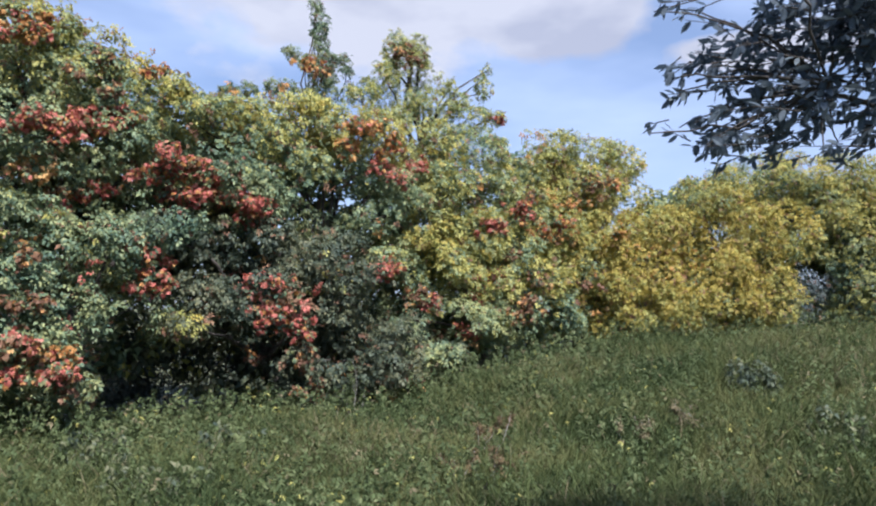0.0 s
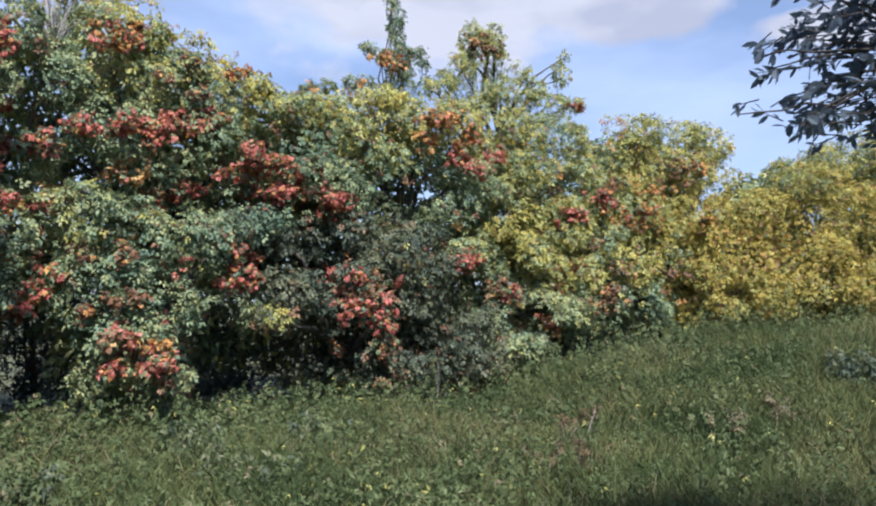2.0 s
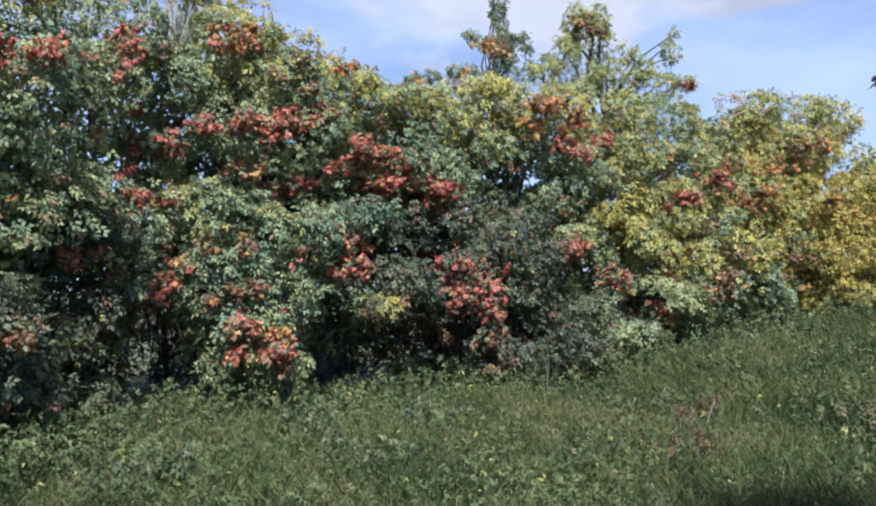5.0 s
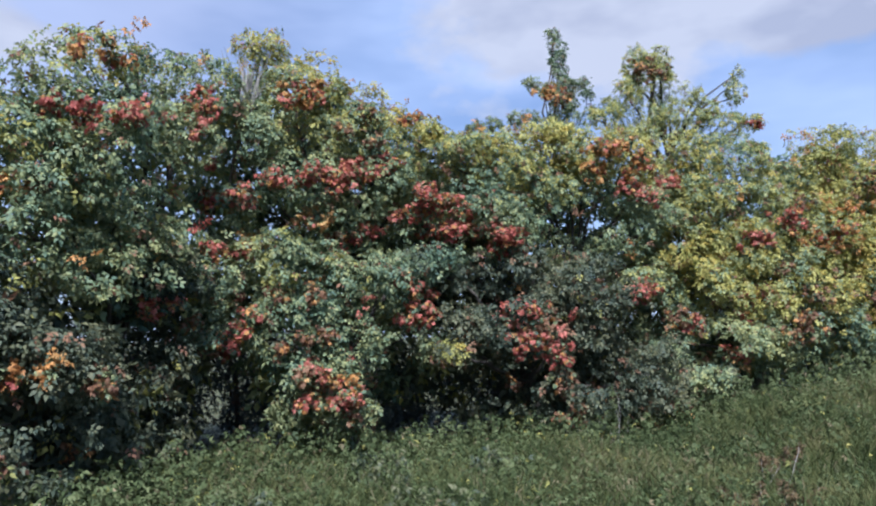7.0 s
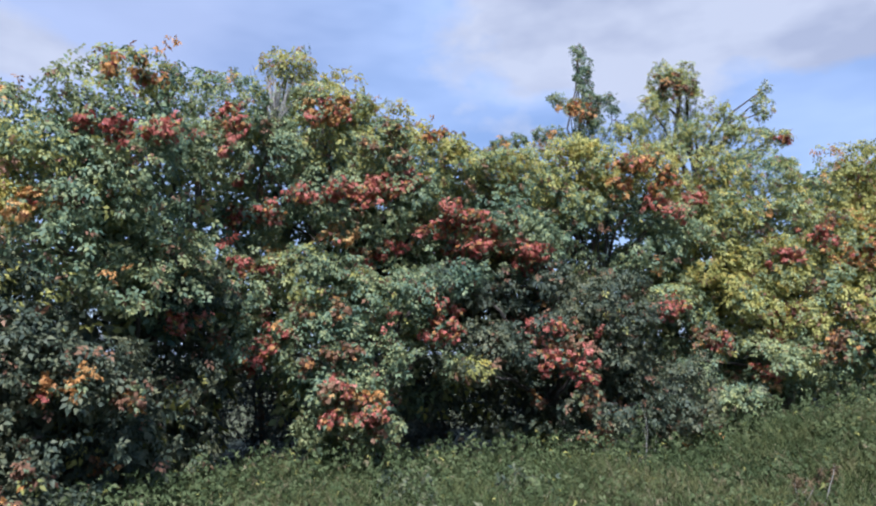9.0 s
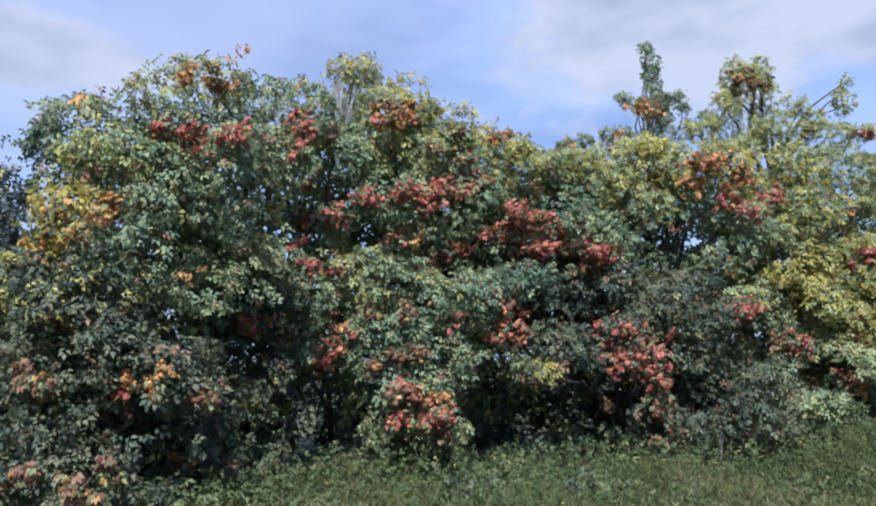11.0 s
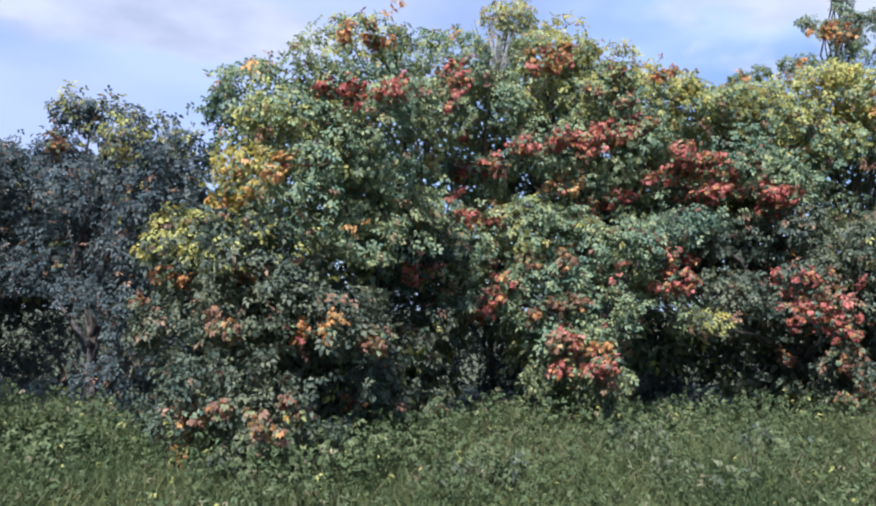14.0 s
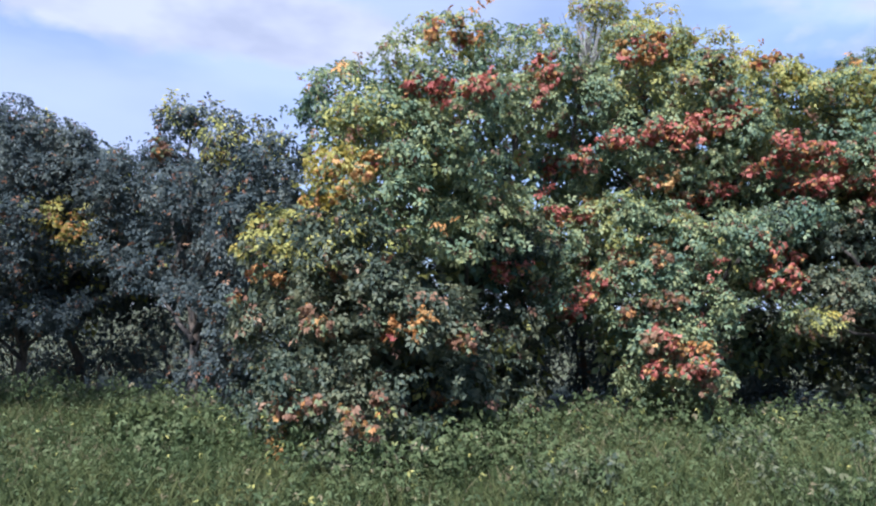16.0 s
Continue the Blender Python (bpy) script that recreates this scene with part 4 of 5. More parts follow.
creeper_tree(
    'shaded_tree', 'dark green tree with one sunlit yellow bough, in shade', 'tree', (-13.61, 3.56),
    [
        (-13.68, 3.16, 4.71, 0.61, 0.55, 0.00),
        (-13.15, 3.72, 4.29, 0.59, 0.48, 0.00),
        (-12.57, 4.17, 3.93, 0.51, 0.41, 0.00),
        (-13.48, 3.32, 3.76, 0.86, 0.65, 0.00),
        (-12.92, 4.04, 3.40, 0.94, 0.63, 0.00),
        (-12.52, 3.85, 2.70, 0.60, 0.50, 0.50),
        (-13.08, 3.34, 2.70, 0.83, 0.73, 0.10),
        (-12.48, 4.37, 2.36, 0.91, 0.71, 0.00),
        (-12.92, 3.18, 1.70, 0.92, 0.82, 0.00),
        (-12.79, 4.06, 1.43, 0.93, 0.72, 0.00),
        (-14.12, 2.54, 4.21, 0.89, 0.89, 0.00),
        (-13.65, 2.52, 2.59, 0.96, 0.96, 0.00),
        (-13.25, 2.43, 1.26, 0.93, 0.83, 0.00),
    ],
    [
        (-11.84, 3.64, 2.72, 0.29, 0.19, 2.00),
    ],
    CAVITIES, size=0.13, green=LEAF_DARK_SHADED, group="shaded trees", fan=SPRIG_SMALL, rng=np.random.default_rng(112))

# added dark tree that deepens the shade behind the other two
creeper_tree(
    'shaded_tree', 'dense dark tree deep in the shade behind others', 'tree', (-14.90, 4.89),
    [
        (-16.21, 3.49, 4.24, 1.16, 1.03, 0.00),
        (-15.48, 4.51, 3.94, 1.12, 0.87, 0.00),
        (-14.22, 5.36, 3.67, 1.06, 0.82, 0.00),
        (-12.41, 5.86, 3.64, 0.95, 0.74, 0.00),
        (-15.56, 3.97, 2.91, 1.23, 0.99, 0.00),
        (-14.47, 5.06, 2.69, 1.18, 0.94, 0.00),
        (-12.50, 5.73, 2.52, 1.05, 0.84, 0.00),
        (-14.92, 4.52, 1.83, 1.31, 0.72, 0.00),
        (-12.95, 5.53, 1.72, 1.19, 0.65, 0.00),
        (-15.56, 3.27, 1.72, 1.22, 0.73, 0.00),
    ],
    [],
    CAVITIES, density=120, size=0.15, green=LEAF_DARK_SHADED, core=0, group="shaded trees", fan=SPRIG_SMALL, rng=np.random.default_rng(113))

# an unseen tree added beside the meadow so its shade falls on the dark trees
creeper_tree(
    'shade_tree', 'tall dense tree out of view, added to shade its neighbours', 'tree', (-11.6, -1.2),
    [
        (-10.6, -0.8, 6.0, 1.9, 1.2, 0.00),
        (-12.6, -1.4, 6.4, 2.1, 1.3, 0.00),
        (-14.4, -1.9, 5.8, 1.9, 1.3, 0.00),
        (-11.6, -1.2, 4.4, 1.7, 1.1, 0.00),
        (-13.4, -1.6, 4.4, 1.8, 1.1, 0.00),
    ],
    [],
    (), density=38, size=0.3, green=LEAF_DARK_SHADED, core=0, trunk_r=0.2, group="shaded trees", fan=SPRIG_SMALL, rng=np.random.default_rng(117))

creeper_tree(
    'far_tree', 'distant tree seen through the gap in the hedge', 'tree', (8.56, 25.80),
    [
        (7.26, 25.77, 4.92, 1.03, 0.62, 0.10),
        (7.94, 25.40, 4.89, 0.82, 0.51, 0.10),
        (8.65, 25.17, 5.07, 0.82, 0.72, 0.10),
        (9.74, 24.94, 5.44, 1.04, 0.83, 0.20),
    ],
    [],
    CAVITIES, density=60, size=0.16, core=0, rng=np.random.default_rng(114))

creeper_tree(
    'young_tree', 'sparse young tree with small grey-green leaves', 'tree', (-0.22, 14.88),
    [
        (-0.95, 14.23, 6.91, 0.33, 0.33, 0.10),
        (-0.57, 14.56, 7.04, 0.29, 0.29, 0.10),
        (-0.73, 14.44, 6.53, 0.44, 0.35, 0.10),
        (-1.17, 13.71, 6.10, 0.33, 0.33, 0.05),
        (-0.33, 14.55, 6.28, 0.40, 0.37, 0.10),
        (-0.97, 14.03, 5.76, 0.56, 0.36, 0.10),
        (-0.21, 14.55, 5.75, 0.52, 0.37, 0.05),
        (0.49, 14.89, 5.63, 0.59, 0.26, 0.05),
        (1.13, 14.91, 5.68, 0.24, 0.14, 0.30),
        (0.77, 14.92, 6.41, 0.14, 0.19, 0.00),
        (0.91, 15.03, 6.69, 0.11, 0.12, 0.00),
        (0.86, 14.92, 6.23, 0.17, 0.17, 0.00),
        (-1.45, 13.19, 5.66, 0.32, 0.26, 0.05),
        (-1.68, 12.85, 5.52, 0.23, 0.17, 0.05),
        (0.13, 14.61, 6.19, 0.21, 0.21, 0.00),
        (0.36, 14.64, 5.91, 0.21, 0.21, 0.00),
    ],
    [
        (-0.82, 13.87, 6.66, 0.25, 0.18, 3.00),
        (-0.54, 13.91, 6.52, 0.17, 0.14, 3.00),
        (1.17, 14.62, 5.53, 0.16, 0.09, 0.00),
    ],
    CAVITIES, density=330, size=0.09, green=LEAF_LIT, core=0, inside=0.1, upright=True, second=LEAF_OLIVE, rng=np.random.default_rng(115))

creeper_tree(
    'sapling', 'slender sapling shoot with leaves close to its stem', 'tree', (-2.52, 13.15),
    [
        (-2.35, 13.03, 7.19, 0.14, 0.15, 0.00),
        (-2.27, 12.99, 6.94, 0.15, 0.16, 0.00),
        (-2.26, 12.91, 6.68, 0.15, 0.16, 0.00),
        (-2.23, 12.85, 6.40, 0.16, 0.16, 0.00),
        (-2.17, 12.82, 6.12, 0.21, 0.18, 0.00),
        (-2.16, 12.77, 5.83, 0.25, 0.19, 0.00),
        (-2.12, 12.71, 5.50, 0.29, 0.19, 0.00),
        (-2.44, 12.69, 6.07, 0.21, 0.13, 0.60),
        (-2.70, 12.52, 6.15, 0.12, 0.10, 0.00),
        (-1.90, 12.92, 6.19, 0.16, 0.12, 0.10),
        (-1.76, 12.86, 5.92, 0.13, 0.10, 0.00),
        (-2.80, 12.37, 5.48, 0.26, 0.14, 0.05),
        (-3.33, 12.01, 5.33, 0.24, 0.11, 0.05),
        (-3.54, 11.77, 5.25, 0.14, 0.09, 0.05),
    ],
    [
        (-2.38, 12.38, 5.96, 0.21, 0.12, 1.00),
        (-2.09, 12.40, 5.76, 0.14, 0.10, 3.00),
    ],
    CAVITIES, density=520, size=0.085, core=0, trunk_r=0.035, inside=0.1, upright=True, shoots=2, rng=np.random.default_rng(116))



# ---- a leafless pale bough standing in the gap between two crowns ----
pr = np.random.default_rng(71)
pale = empty_at("dead_bough", -5.91, 8.53, "bare pale grey dead bough among creeper crowns", "branch")
foot = np.array((-5.91, 8.53, 4.86))
for k in range(60):
    tip = foot + np.array((pr.normal() * 0.2, pr.normal() * 0.2, pr.uniform(0.2, 0.85)))
    mesh_object("twig", *bough(foot + np.array((0, 0, pr.uniform(-0.2, 0.15))), tip, 0.009, 0.003, pr, 6, 0.1), [BARK_PALE], pale)
rx, ry = foot[0] * 1.16, foot[1] * 1.16
mesh_object("stem", *bough((rx, ry, float(ground_z(rx, ry)) - 0.1), foot + np.array((0, 0, 0.1)), 0.05, 0.018, pr, 12, 0.0), [BARK], pale, smooth=True)


# ---- added bushes inside and behind the hedge, their dark leaves standing for shade ----
def edge_of_hedge(az):
    return np.interp(az, [-84, -72, -66, -61.5, -56, -52, -45, -41, -36, -28, -16, -7, -3, 5, 12, 18, 25, 33], [13, 12, 10.5, 8.6, 6.8, 6.5, 6.8, 7.7, 9.0, 9.2, 10.0, 10.5, 11.5, 12.5, 14, 15.5, 17, 18.5])


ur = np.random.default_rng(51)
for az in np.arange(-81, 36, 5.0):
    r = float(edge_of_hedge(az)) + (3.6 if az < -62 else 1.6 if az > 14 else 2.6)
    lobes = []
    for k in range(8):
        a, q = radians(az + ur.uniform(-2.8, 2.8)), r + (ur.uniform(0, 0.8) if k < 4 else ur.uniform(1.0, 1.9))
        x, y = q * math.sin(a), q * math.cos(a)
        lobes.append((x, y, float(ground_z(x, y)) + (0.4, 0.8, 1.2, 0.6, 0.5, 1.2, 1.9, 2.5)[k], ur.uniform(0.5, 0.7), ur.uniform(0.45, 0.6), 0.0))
    creeper_tree("backing_bush", "dark bramble undergrowth in the shade under the hedge", "bush", (r * math.sin(radians(az)), r * math.cos(radians(az))),
                 lobes, [], (), "undergrowth", 75, 0.12, LEAF_DARK_SHADED, 0, 0.03, ur, 0.6, shoots=1, fan=SPRIG_SMALL)


# ---- grass ----
def sector(n, rng, r0, r1, a0, a1):
    r = np.sqrt(rng.uniform(r0 * r0, r1 * r1, n))
    a = np.radians(rng.uniform(a0, a1, n))
    return r * np.sin(a), r * np.cos(a)


def patchiness(x, y, s):
    return np.sin(x * 1.7 * s + 1.3 * np.sin(y * 0.9 * s)) * np.cos(y * 1.3 * s + 1.1 * np.sin(x * 0.8 * s))


def blades(name, x, y, tall, wide, mats, choice, rng, lean=0.7):
    n = len(x)
    z = ground_z(x, y) - 0.02
    p = np.stack((x, y, z), -1)
    a = rng.uniform(0, 2 * math.pi, n)
    b = rng.uniform(0, 2 * math.pi, n)
    side = np.stack((np.cos(a), np.sin(a), np.zeros(n)), -1) * wide[:, None] * 0.5
    bend = np.stack((np.cos(b), np.sin(b), np.zeros(n)), -1) * (tall * lean * rng.uniform(0.3, 1.6, n))[:, None]
    up = np.array((0, 0, 1.0)) * tall[:, None]
    mid = p + up * 0.55 + bend * 0.35
    tip = p + up * 0.98 + bend
    v = np.stack((p - side, p + side, mid - side * 0.8, mid + side * 0.8, tip - side * 0.12, tip + side * 0.12), 1).reshape(-1, 3)
    i = np.arange(n)[:, None] * 6
    f = np.concatenate((i + (0, 1, 3, 2), i + (2, 3, 5, 4)), 1).reshape(-1, 4)
    return mesh_object(name, v, f, mats, None, np.repeat(choice, 2))


gr = np.random.default_rng(21)
for (r0, r1, a0, a1, count) in ((5.0, 10.5, -82, 2, 50000), (5.0, 12.0, 2, 36, 34000), (12.0, 19.0, -6, 36, 32000), (10.5, 13.5, -82, -55, 8000), (1.5, 5.0, -180, 180, 12000), (0.3, 1.5, -180, 180, 1600), (5.0, 9.0, 36, 278, 6000)):
    x, y = sector(count, gr, r0, r1, a0, a1)
    az = np.degrees(np.arctan2(x, y))
    keep = (np.hypot(x, y) < edge_of_hedge(az) + 0.9) | (np.abs(az + 24) > 60)
    x, y = x[keep], y[keep]
    pt = patchiness(x, y, 0.9)
    tall = (0.25 + 0.08 * pt) * gr.uniform(0.5, 1.35, len(x))
    dry = gr.random(len(x)) < np.clip(0.05 + 0.16 * patchiness(x + 3, y - 1, 0.6), 0.01, 0.25)
    ob = blades("meadow_grass", x, y, tall, gr.uniform(0.007, 0.016, len(x)), [BLADE, BLADE_DRY], dry.astype(int), gr)
    tagged(ob, "tall unmown meadow grass with dry stalks", "grass", kind="stuff")


# ---- weeds along the hedge foot and through the grass ----
def weeds(az, r, tall0, tall1, leaf, leaves, rng, mix, label):
    """Upright leafy plants: pairs of leaves up a leaning stem."""
    count, a = len(az), np.radians(az)
    x, y = r * np.sin(a), r * np.cos(a)
    base = np.stack((x, y, ground_z(x, y)), -1)
    tall = rng.uniform(tall0, tall1, count)
    s = (np.arange(leaves) + rng.uniform(0, 1, (count, leaves))) / leaves
    turn = np.arange(leaves) * 2.4 + rng.uniform(0, 6.28, (count, 1))
    d = np.stack((np.cos(turn), np.sin(turn), np.full(turn.shape, 0.25)), -1)
    lean = rng.normal(size=(count, 1, 3)) * (0.2, 0.2, 0)
    P = base[:, None] + (np.array((0, 0, 1.0)) + lean) * (s * tall[:, None])[..., None] + d * 0.015
    ob = leaf_mesh("weeds", P.reshape(-1, 3), d.reshape(-1, 3), rng.choice(3, P.shape[0] * leaves, p=mix), [LEAF_WEED, LEAF_OLIVE, BLADE_DRY], leaf, rng, None,
                   ((-0.45, 0.85, 0.0), (0.5, 1.0, 0.0)), 0.36, 0.35, 0.1)
    return tagged(ob, label, "weeds", kind="stuff")


wr = np.random.default_rng(33)
foot = wr.uniform(-82, 34, 1900)
weeds(foot, edge_of_hedge(foot) + wr.uniform(-0.7, 0.7, 1900), 0.25, 0.62, 0.07, 14, wr, (0.95, 0.02, 0.03), "leafy grey-green weeds growing at the hedge foot")
for a0, a1, r0, r1, count in ((-82, 0, 5.0, 10.5, 5900), (0, 34, 5.0, 12.0, 2300), (0, 34, 12.0, 18.0, 700)):
    az = wr.uniform(a0, a1, count)
    r = np.sqrt(wr.uniform(r0 * r0, r1 * r1, count))
    ok = (r < edge_of_hedge(az) - 0.2) & (wr.random(count) < 0.62 + 0.5 * patchiness(r * np.sin(np.radians(az)), r * np.cos(np.radians(az)), 1.4))
    weeds(az[ok], r[ok], 0.15, 0.38, 0.055, 12, wr, (0.95, 0.02, 0.03), "low leafy herbs among the meadow grass")


# ---- dried plants standing in the meadow ----
def dead_weed(x, y, spread, tall, stems, label, mat, rng):
    ob = empty_at("dried_weed", x, y, label, "plant", "dried weeds")
    z = float(ground_z(x, y))
    for _ in range(stems):
        a, q = rng.uniform(0, 2 * math.pi), spread * math.sqrt(rng.random())
        p = np.array((x + q * math.cos(a), y + q * math.sin(a), z - 0.03))
        e = p + np.array((rng.normal() * 0.12, rng.normal() * 0.12, tall * rng.uniform(0.6, 1.1)))
        stem = mesh_object("stem", *bough(p, e, 0.005, 0.002, rng, 6, 0.02), [BARK_PALE], ob)
        n = 34
        s = rng.uniform(0.66, 1.0, (n, 1))
        d = unit(rng.normal(size=(n, 3)))
        leaf_mesh("seed_head", p + (e - p) * s + d * 0.012, d, np.zeros(n, int), [mat], 0.05, rng, stem, fan=SPRIG_SMALL, width=0.5)


def weed_clump(x, y, spread, tall, label, mats, rng):
    """A leafy clump of nettle-like plants, each stem with its own leaves."""
    ob = empty_at("weed_clump", x, y, label, "plant", "weed clumps")
    for _ in range(int(26 * spread / 0.3)):
        a, q = rng.uniform(0, 2 * math.pi), spread * math.sqrt(rng.random())
        px, py = x + q * math.cos(a), y + q * math.sin(a)
        p = np.array((px, py, float(ground_z(px, py)) - 0.02))
        e = p + np.array((rng.normal() * 0.07, rng.normal() * 0.07, tall * rng.uniform(0.65, 1.1)))
        stem = mesh_object("stem", *bough(p, e, 0.004, 0.002, rng, 5, 0.02), [LEAF_WEED], ob)
        n = 22
        s = np.linspace(0.2, 1.0, n)[:, None]
        t = np.arange(n) * 2.4
        d = np.stack((np.cos(t), np.sin(t), np.full(n, 0.2)), -1)
        leaf_mesh("foliage", p + (e - p) * s, d, rng.choice(len(mats), n), mats, 0.075, rng, stem, fan=((-0.4, 0.85, 0.0), (0.5, 1.0, 0.0)), width=0.42, droop=0.35, hang=0.15)


dr = np.random.default_rng(61)
dead_weed(-1.10, 10.48, 0.12, 0.95, 4, 'pale leafy stalk standing tall at the hedge foot', LEAF_WEED, dr)
dead_weed(2.53, 7.69, 0.35, 0.35, 9, 'greyish brown clump of withered meadow plants', BLADE_DRY, dr)
dead_weed(2.07, 7.42, 0.25, 0.30, 6, 'greyish brown clump of withered meadow plants', BLADE_DRY, dr)
dead_weed(0.52, 7.52, 0.20, 0.45, 5, 'tall reddish brown seeding dock stalks', DOCK, dr)
dead_weed(0.35, 6.47, 0.20, 0.40, 5, 'tall reddish brown seeding dock stalks', DOCK, dr)
dead_weed(0.57, 6.72, 0.25, 0.35, 5, 'tall reddish brown seeding dock stalks', DOCK, dr)
dead_weed(-4.79, 10.08, 0.15, 0.60, 6, 'reddish brown withered weeds at the hedge foot', LEAF_RUSSET, dr)
weed_clump(3.85, 8.99, 0.35, 0.40, 'dark green nettle clump in the meadow grass', [LEAF_DEEP_SHADED], dr)
weed_clump(3.94, 7.15, 0.30, 0.40, 'dark green nettle clump in the meadow grass', [LEAF_DEEP_SHADED, LEAF_WEED], dr)
weed_clump(2.49, 11.76, 0.40, 0.35, 'pale green leafy weed clump in the meadow grass', [LEAF_WEED], dr)
weed_clump(1.14, 10.08, 0.30, 0.35, 'pale green leafy weed clump in the meadow grass', [LEAF_WEED, BLADE], dr)
weed_clump(-3.50, 7.79, 0.30, 0.35, 'dark green nettle clump in the meadow grass', [LEAF_DEEP_SHADED, LEAF_WEED], dr)
weed_clump(-1.76, 7.83, 0.25, 0.30, 'pale green leafy weed clump in the meadow grass', [LEAF_WEED], dr)
weed_clump(-3.05, 6.85, 0.30, 0.35, 'pale green leafy weed clump in the meadow grass', [LEAF_WEED, LEAF_DEEP_SHADED], dr)
weed_clump(-5.38, 6.69, 0.30, 0.40, 'pale green leafy weed clump in the meadow grass', [LEAF_WEED, BLADE], dr)
weed_clump(-2.14, 7.87, 0.30, 0.35, 'dark green nettle clump in the meadow grass', [LEAF_DEEP_SHADED, LEAF_WEED], dr)
weed_clump(-3.68, 5.02, 0.35, 0.35, 'dark green nettle clump in the meadow grass', [LEAF_DEEP_SHADED, LEAF_WEED], dr)
weed_clump(-7.23, 3.53, 0.40, 0.40, 'pale green leafy weed clump in the meadow grass', [LEAF_WEED, BLADE], dr)
weed_clump(-8.73, 3.49, 0.35, 0.50, 'pale green leafy weed clump in the meadow grass', [LEAF_WEED, BLADE], dr)
weed_clump(-5.49, 3.87, 0.30, 0.35, 'dark green nettle clump in the meadow grass', [LEAF_DEEP_SHADED], dr)
weed_clump(-2.28, 6.19, 0.35, 0.35, 'dark green nettle clump in the meadow grass', [LEAF_DEEP_SHADED, LEAF_WEED], dr)
weed_clump(-7.10, 3.08, 0.35, 0.45, 'pale green leafy weed clump in the meadow grass', [LEAF_WEED], dr)


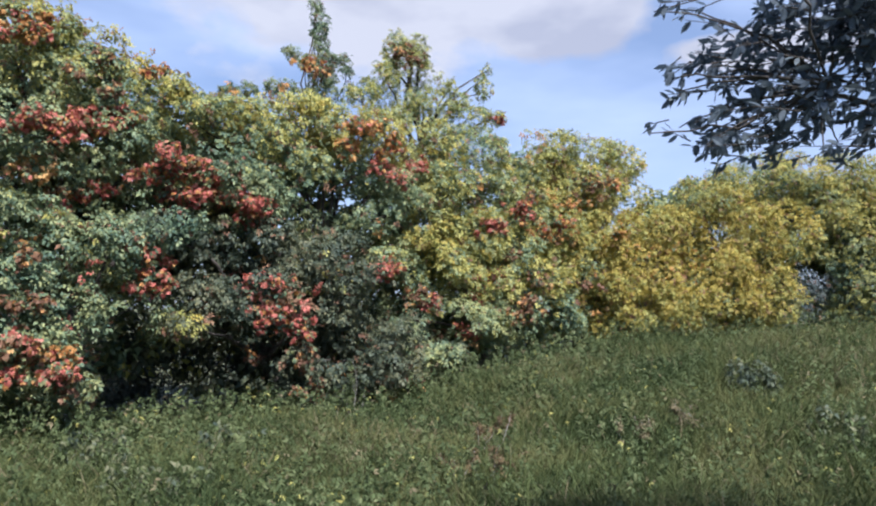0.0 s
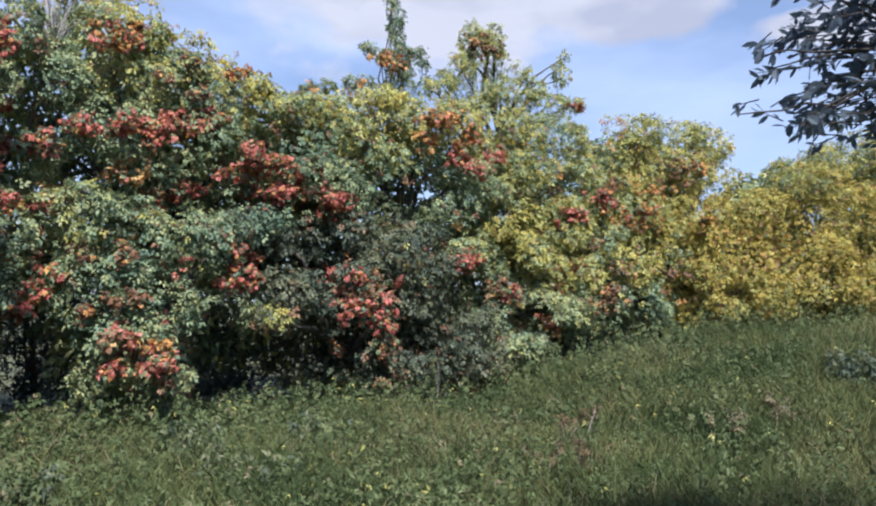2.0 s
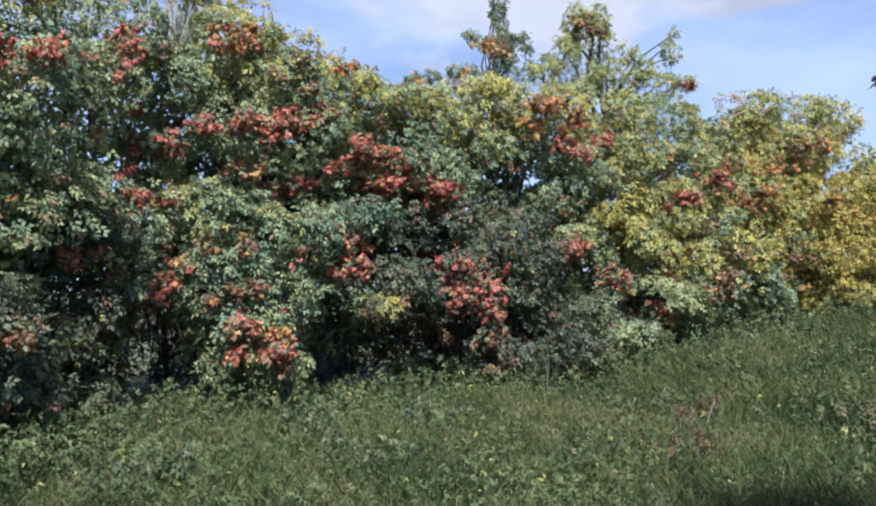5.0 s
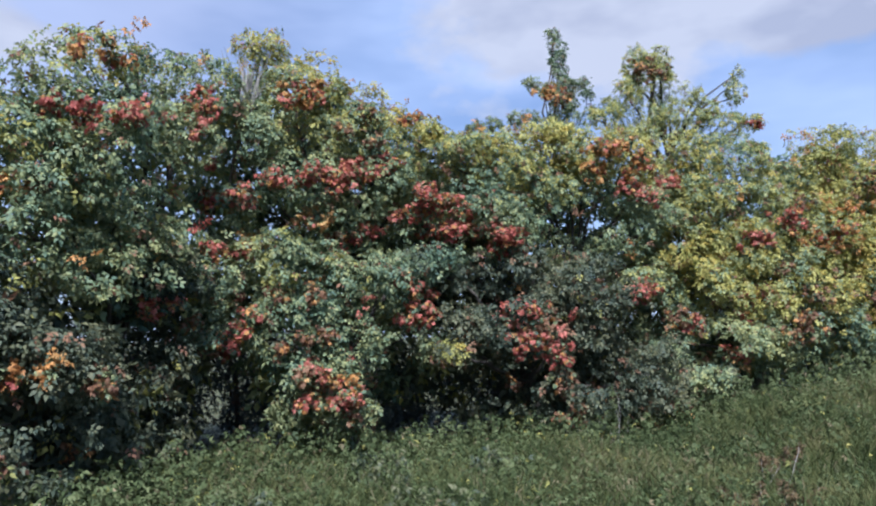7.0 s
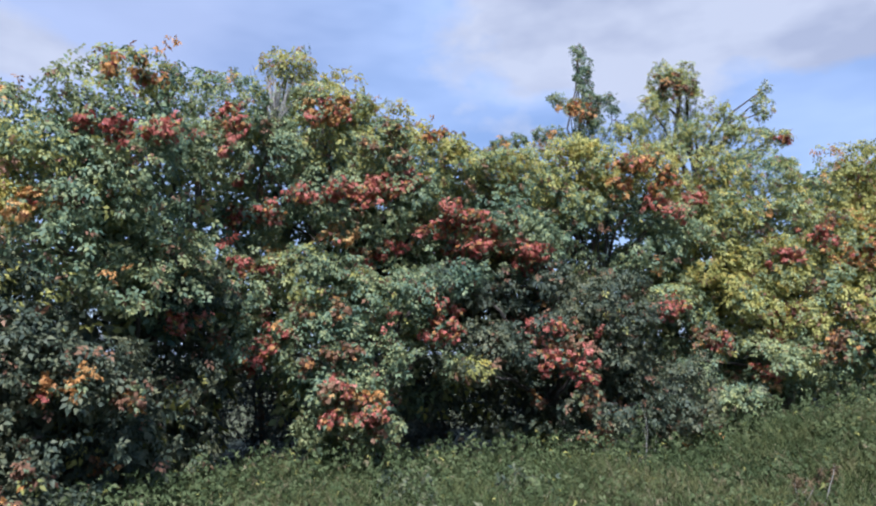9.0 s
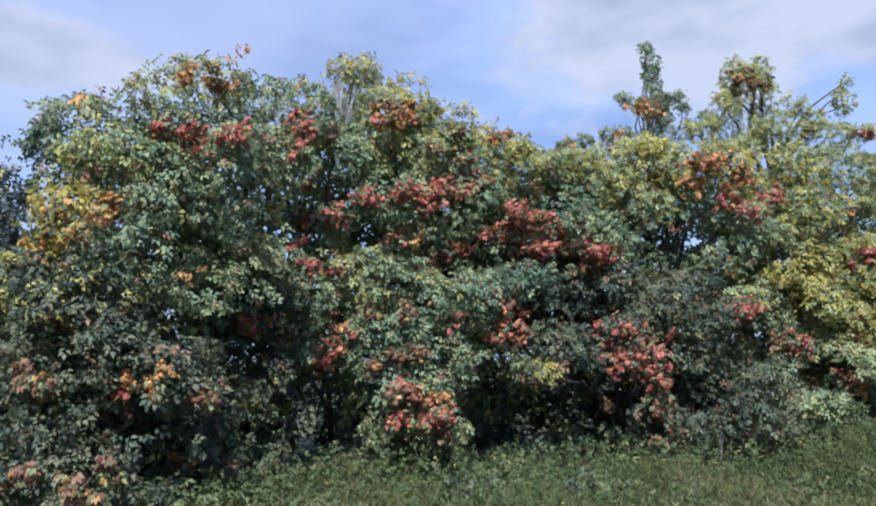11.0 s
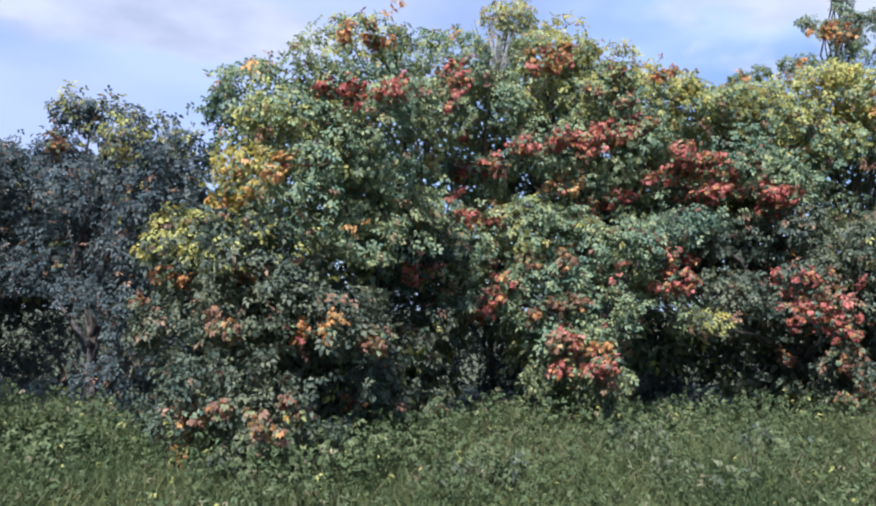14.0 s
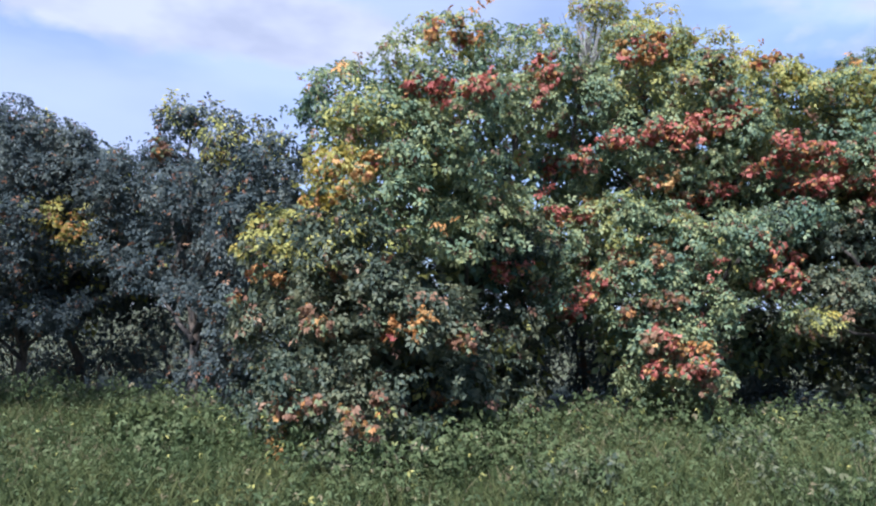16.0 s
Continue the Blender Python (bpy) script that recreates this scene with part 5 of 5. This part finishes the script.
# ---- the broad-leaved tree beside the camera, whose boughs hang into view ----
def broad_tree(base, lobes, rng):
    ob = empty_at("broadleaf_tree", *base, "broadleaf tree with long dark leaves on drooping boughs", "tree")
    foot = np.array((base[0], base[1], float(ground_z(*base)) - 0.12))
    crotch = np.array((base[0] - 0.2, base[1] + 0.1, 2.3))
    mesh_object("trunk", *bough(foot, crotch, 0.14, 0.09, rng, 12, 0.0), [BARK_DARK], ob, smooth=True)
    ends = [np.array((1.6, 3.35, 2.65)), np.array((2.3, 3.4, 3.3)), np.array((3.6, 2.2, 4.1)), np.array((4.4, 3.4, 3.8))]
    boughs = []
    for e in ends:
        boughs.append(mesh_object("bough", *bough(crotch, e, 0.035, 0.006, rng, 14, 0.14), [BARK_DARK], ob, smooth=True))
    for x, y, z, a, h, _ in lobes:
        p = np.array((x, y, z))
        starts = [(crotch + (e - crotch) * s + np.array((0, 0, 0.06)), o) for e, o in zip(ends, boughs) for s in np.linspace(0.3, 0.9, 9)]
        s, holder = min(starts, key=lambda q: abs(np.linalg.norm(q[0] - p) - 0.35))
        mesh_object("limb", *bough(s, p, 0.008, 0.003, rng, 9, 0.1), [BARK_DARK], holder, smooth=True)
    # rosettes of long leaves drooping from the twig ends
    pos, way = [], []
    twig_v, twig_f, count = [], [], 0
    for x, y, z, a, h, t in lobes:
        for _ in range(int(215 * a * a * h / (0.45 * 0.45 * 0.35) * t)):
            c = np.array((x, y, z)) + unit(rng.normal(size=3)) * rng.uniform(0.1, 1.0) ** 0.5 * (a, a, h)
            back = c - unit(c - np.array((2.65, 3.3, z + 0.1))) * rng.uniform(0.10, 0.22) + rng.normal(size=3) * 0.035
            v, f = tube(np.linspace(back, c, 4), (0.0035, 0.003, 0.002, 0.0015), 4)
            twig_v.append(v), twig_f.append(f + count)
            count += len(v)
            out = unit(c - back)
            for k in range(rng.integers(5, 9)):
                d = unit(out * 0.75 + unit(rng.normal(size=3)) * 0.8 - np.array((0, 0, 0.3)))
                pos.append(c + (back - c) * rng.uniform(0, 0.8))
                way.append(d)
    tagged(mesh_object("fine_twig", np.concatenate(twig_v), np.concatenate(twig_f), [BARK_DARK], ob), kind="stuff")
    P, D = np.array(pos), np.array(way)
    n = len(P)
    nrm = unit(np.cross(D, rng.normal(size=(n, 3))) + np.array((0, 0, 0.7)))
    nrm = unit(nrm - D * np.sum(nrm * D, -1, keepdims=True))
    side, ln = np.cross(nrm, D), rng.uniform(0.048, 0.085, (n, 1))
    def at(s, w, drop):
        return P + D * ln * s + side * ln * w - nrm * ln * drop
    v = np.stack((at(0.0, 0, 0), at(0.3, -0.16, -0.02), at(0.68, -0.17, 0.03), at(1.0, 0, 0.14), at(0.68, 0.17, 0.03), at(0.3, 0.16, -0.02)), 1).reshape(-1, 3)
    mesh_object("crown", v, np.arange(len(v)).reshape(-1, 6), [LEAF_BROAD], ob)
    return ob


broad_tree((4.2, 2.95), [
    (1.84, 3.35, 3.04, 0.35, 0.22, 1.20),
    (1.58, 3.42, 2.97, 0.28, 0.18, 0.80),
    (1.20, 3.48, 3.10, 0.15, 0.08, 0.90),
    (1.38, 3.52, 2.83, 0.29, 0.14, 0.80),
    (1.69, 3.42, 2.72, 0.33, 0.18, 0.90),
    (1.19, 3.48, 2.69, 0.15, 0.06, 1.00),
    (1.59, 3.45, 2.53, 0.33, 0.14, 0.90),
    (1.21, 3.50, 2.52, 0.19, 0.04, 1.10),
    (1.32, 3.44, 2.42, 0.17, 0.09, 1.00),
    (1.75, 3.21, 2.36, 0.13, 0.08, 0.80),
    (1.90, 3.16, 2.70, 0.17, 0.24, 1.40),
    (1.06, 3.46, 2.48, 0.09, 0.02, 1.40),
] + [
    (1.08, 3.46, 3.08, 0.09, 0.04, 1.00),
    (1.12, 3.44, 2.73, 0.09, 0.04, 1.00),
    (1.90, 3.19, 2.97, 0.22, 0.18, 2.20),
    # crown lobes out of view, added so the tree shades its own boughs
    (2.91, 3.35, 3.22, 0.54, 0.32, 0.40),
    (3.77, 2.91, 3.65, 0.81, 0.54, 0.15),
    (4.53, 3.24, 3.54, 0.86, 0.54, 0.12),
    (1.47, 3.79, 2.46, 0.14, 0.07, 1.10),
    (1.66, 3.72, 2.46, 0.20, 0.08, 1.00),
    (2.00, 3.55, 2.47, 0.16, 0.09, 1.20),
    (2.07, 3.48, 2.60, 0.14, 0.12, 1.20),
    # unseen upper crown, added to keep sun off the hanging boughs
    (1.80, 2.75, 3.60, 0.60, 0.28, 0.30),
    (2.60, 2.60, 3.80, 0.70, 0.35, 0.30),
    (1.20, 2.85, 3.55, 0.35, 0.20, 0.30),
], np.random.default_rng(5))
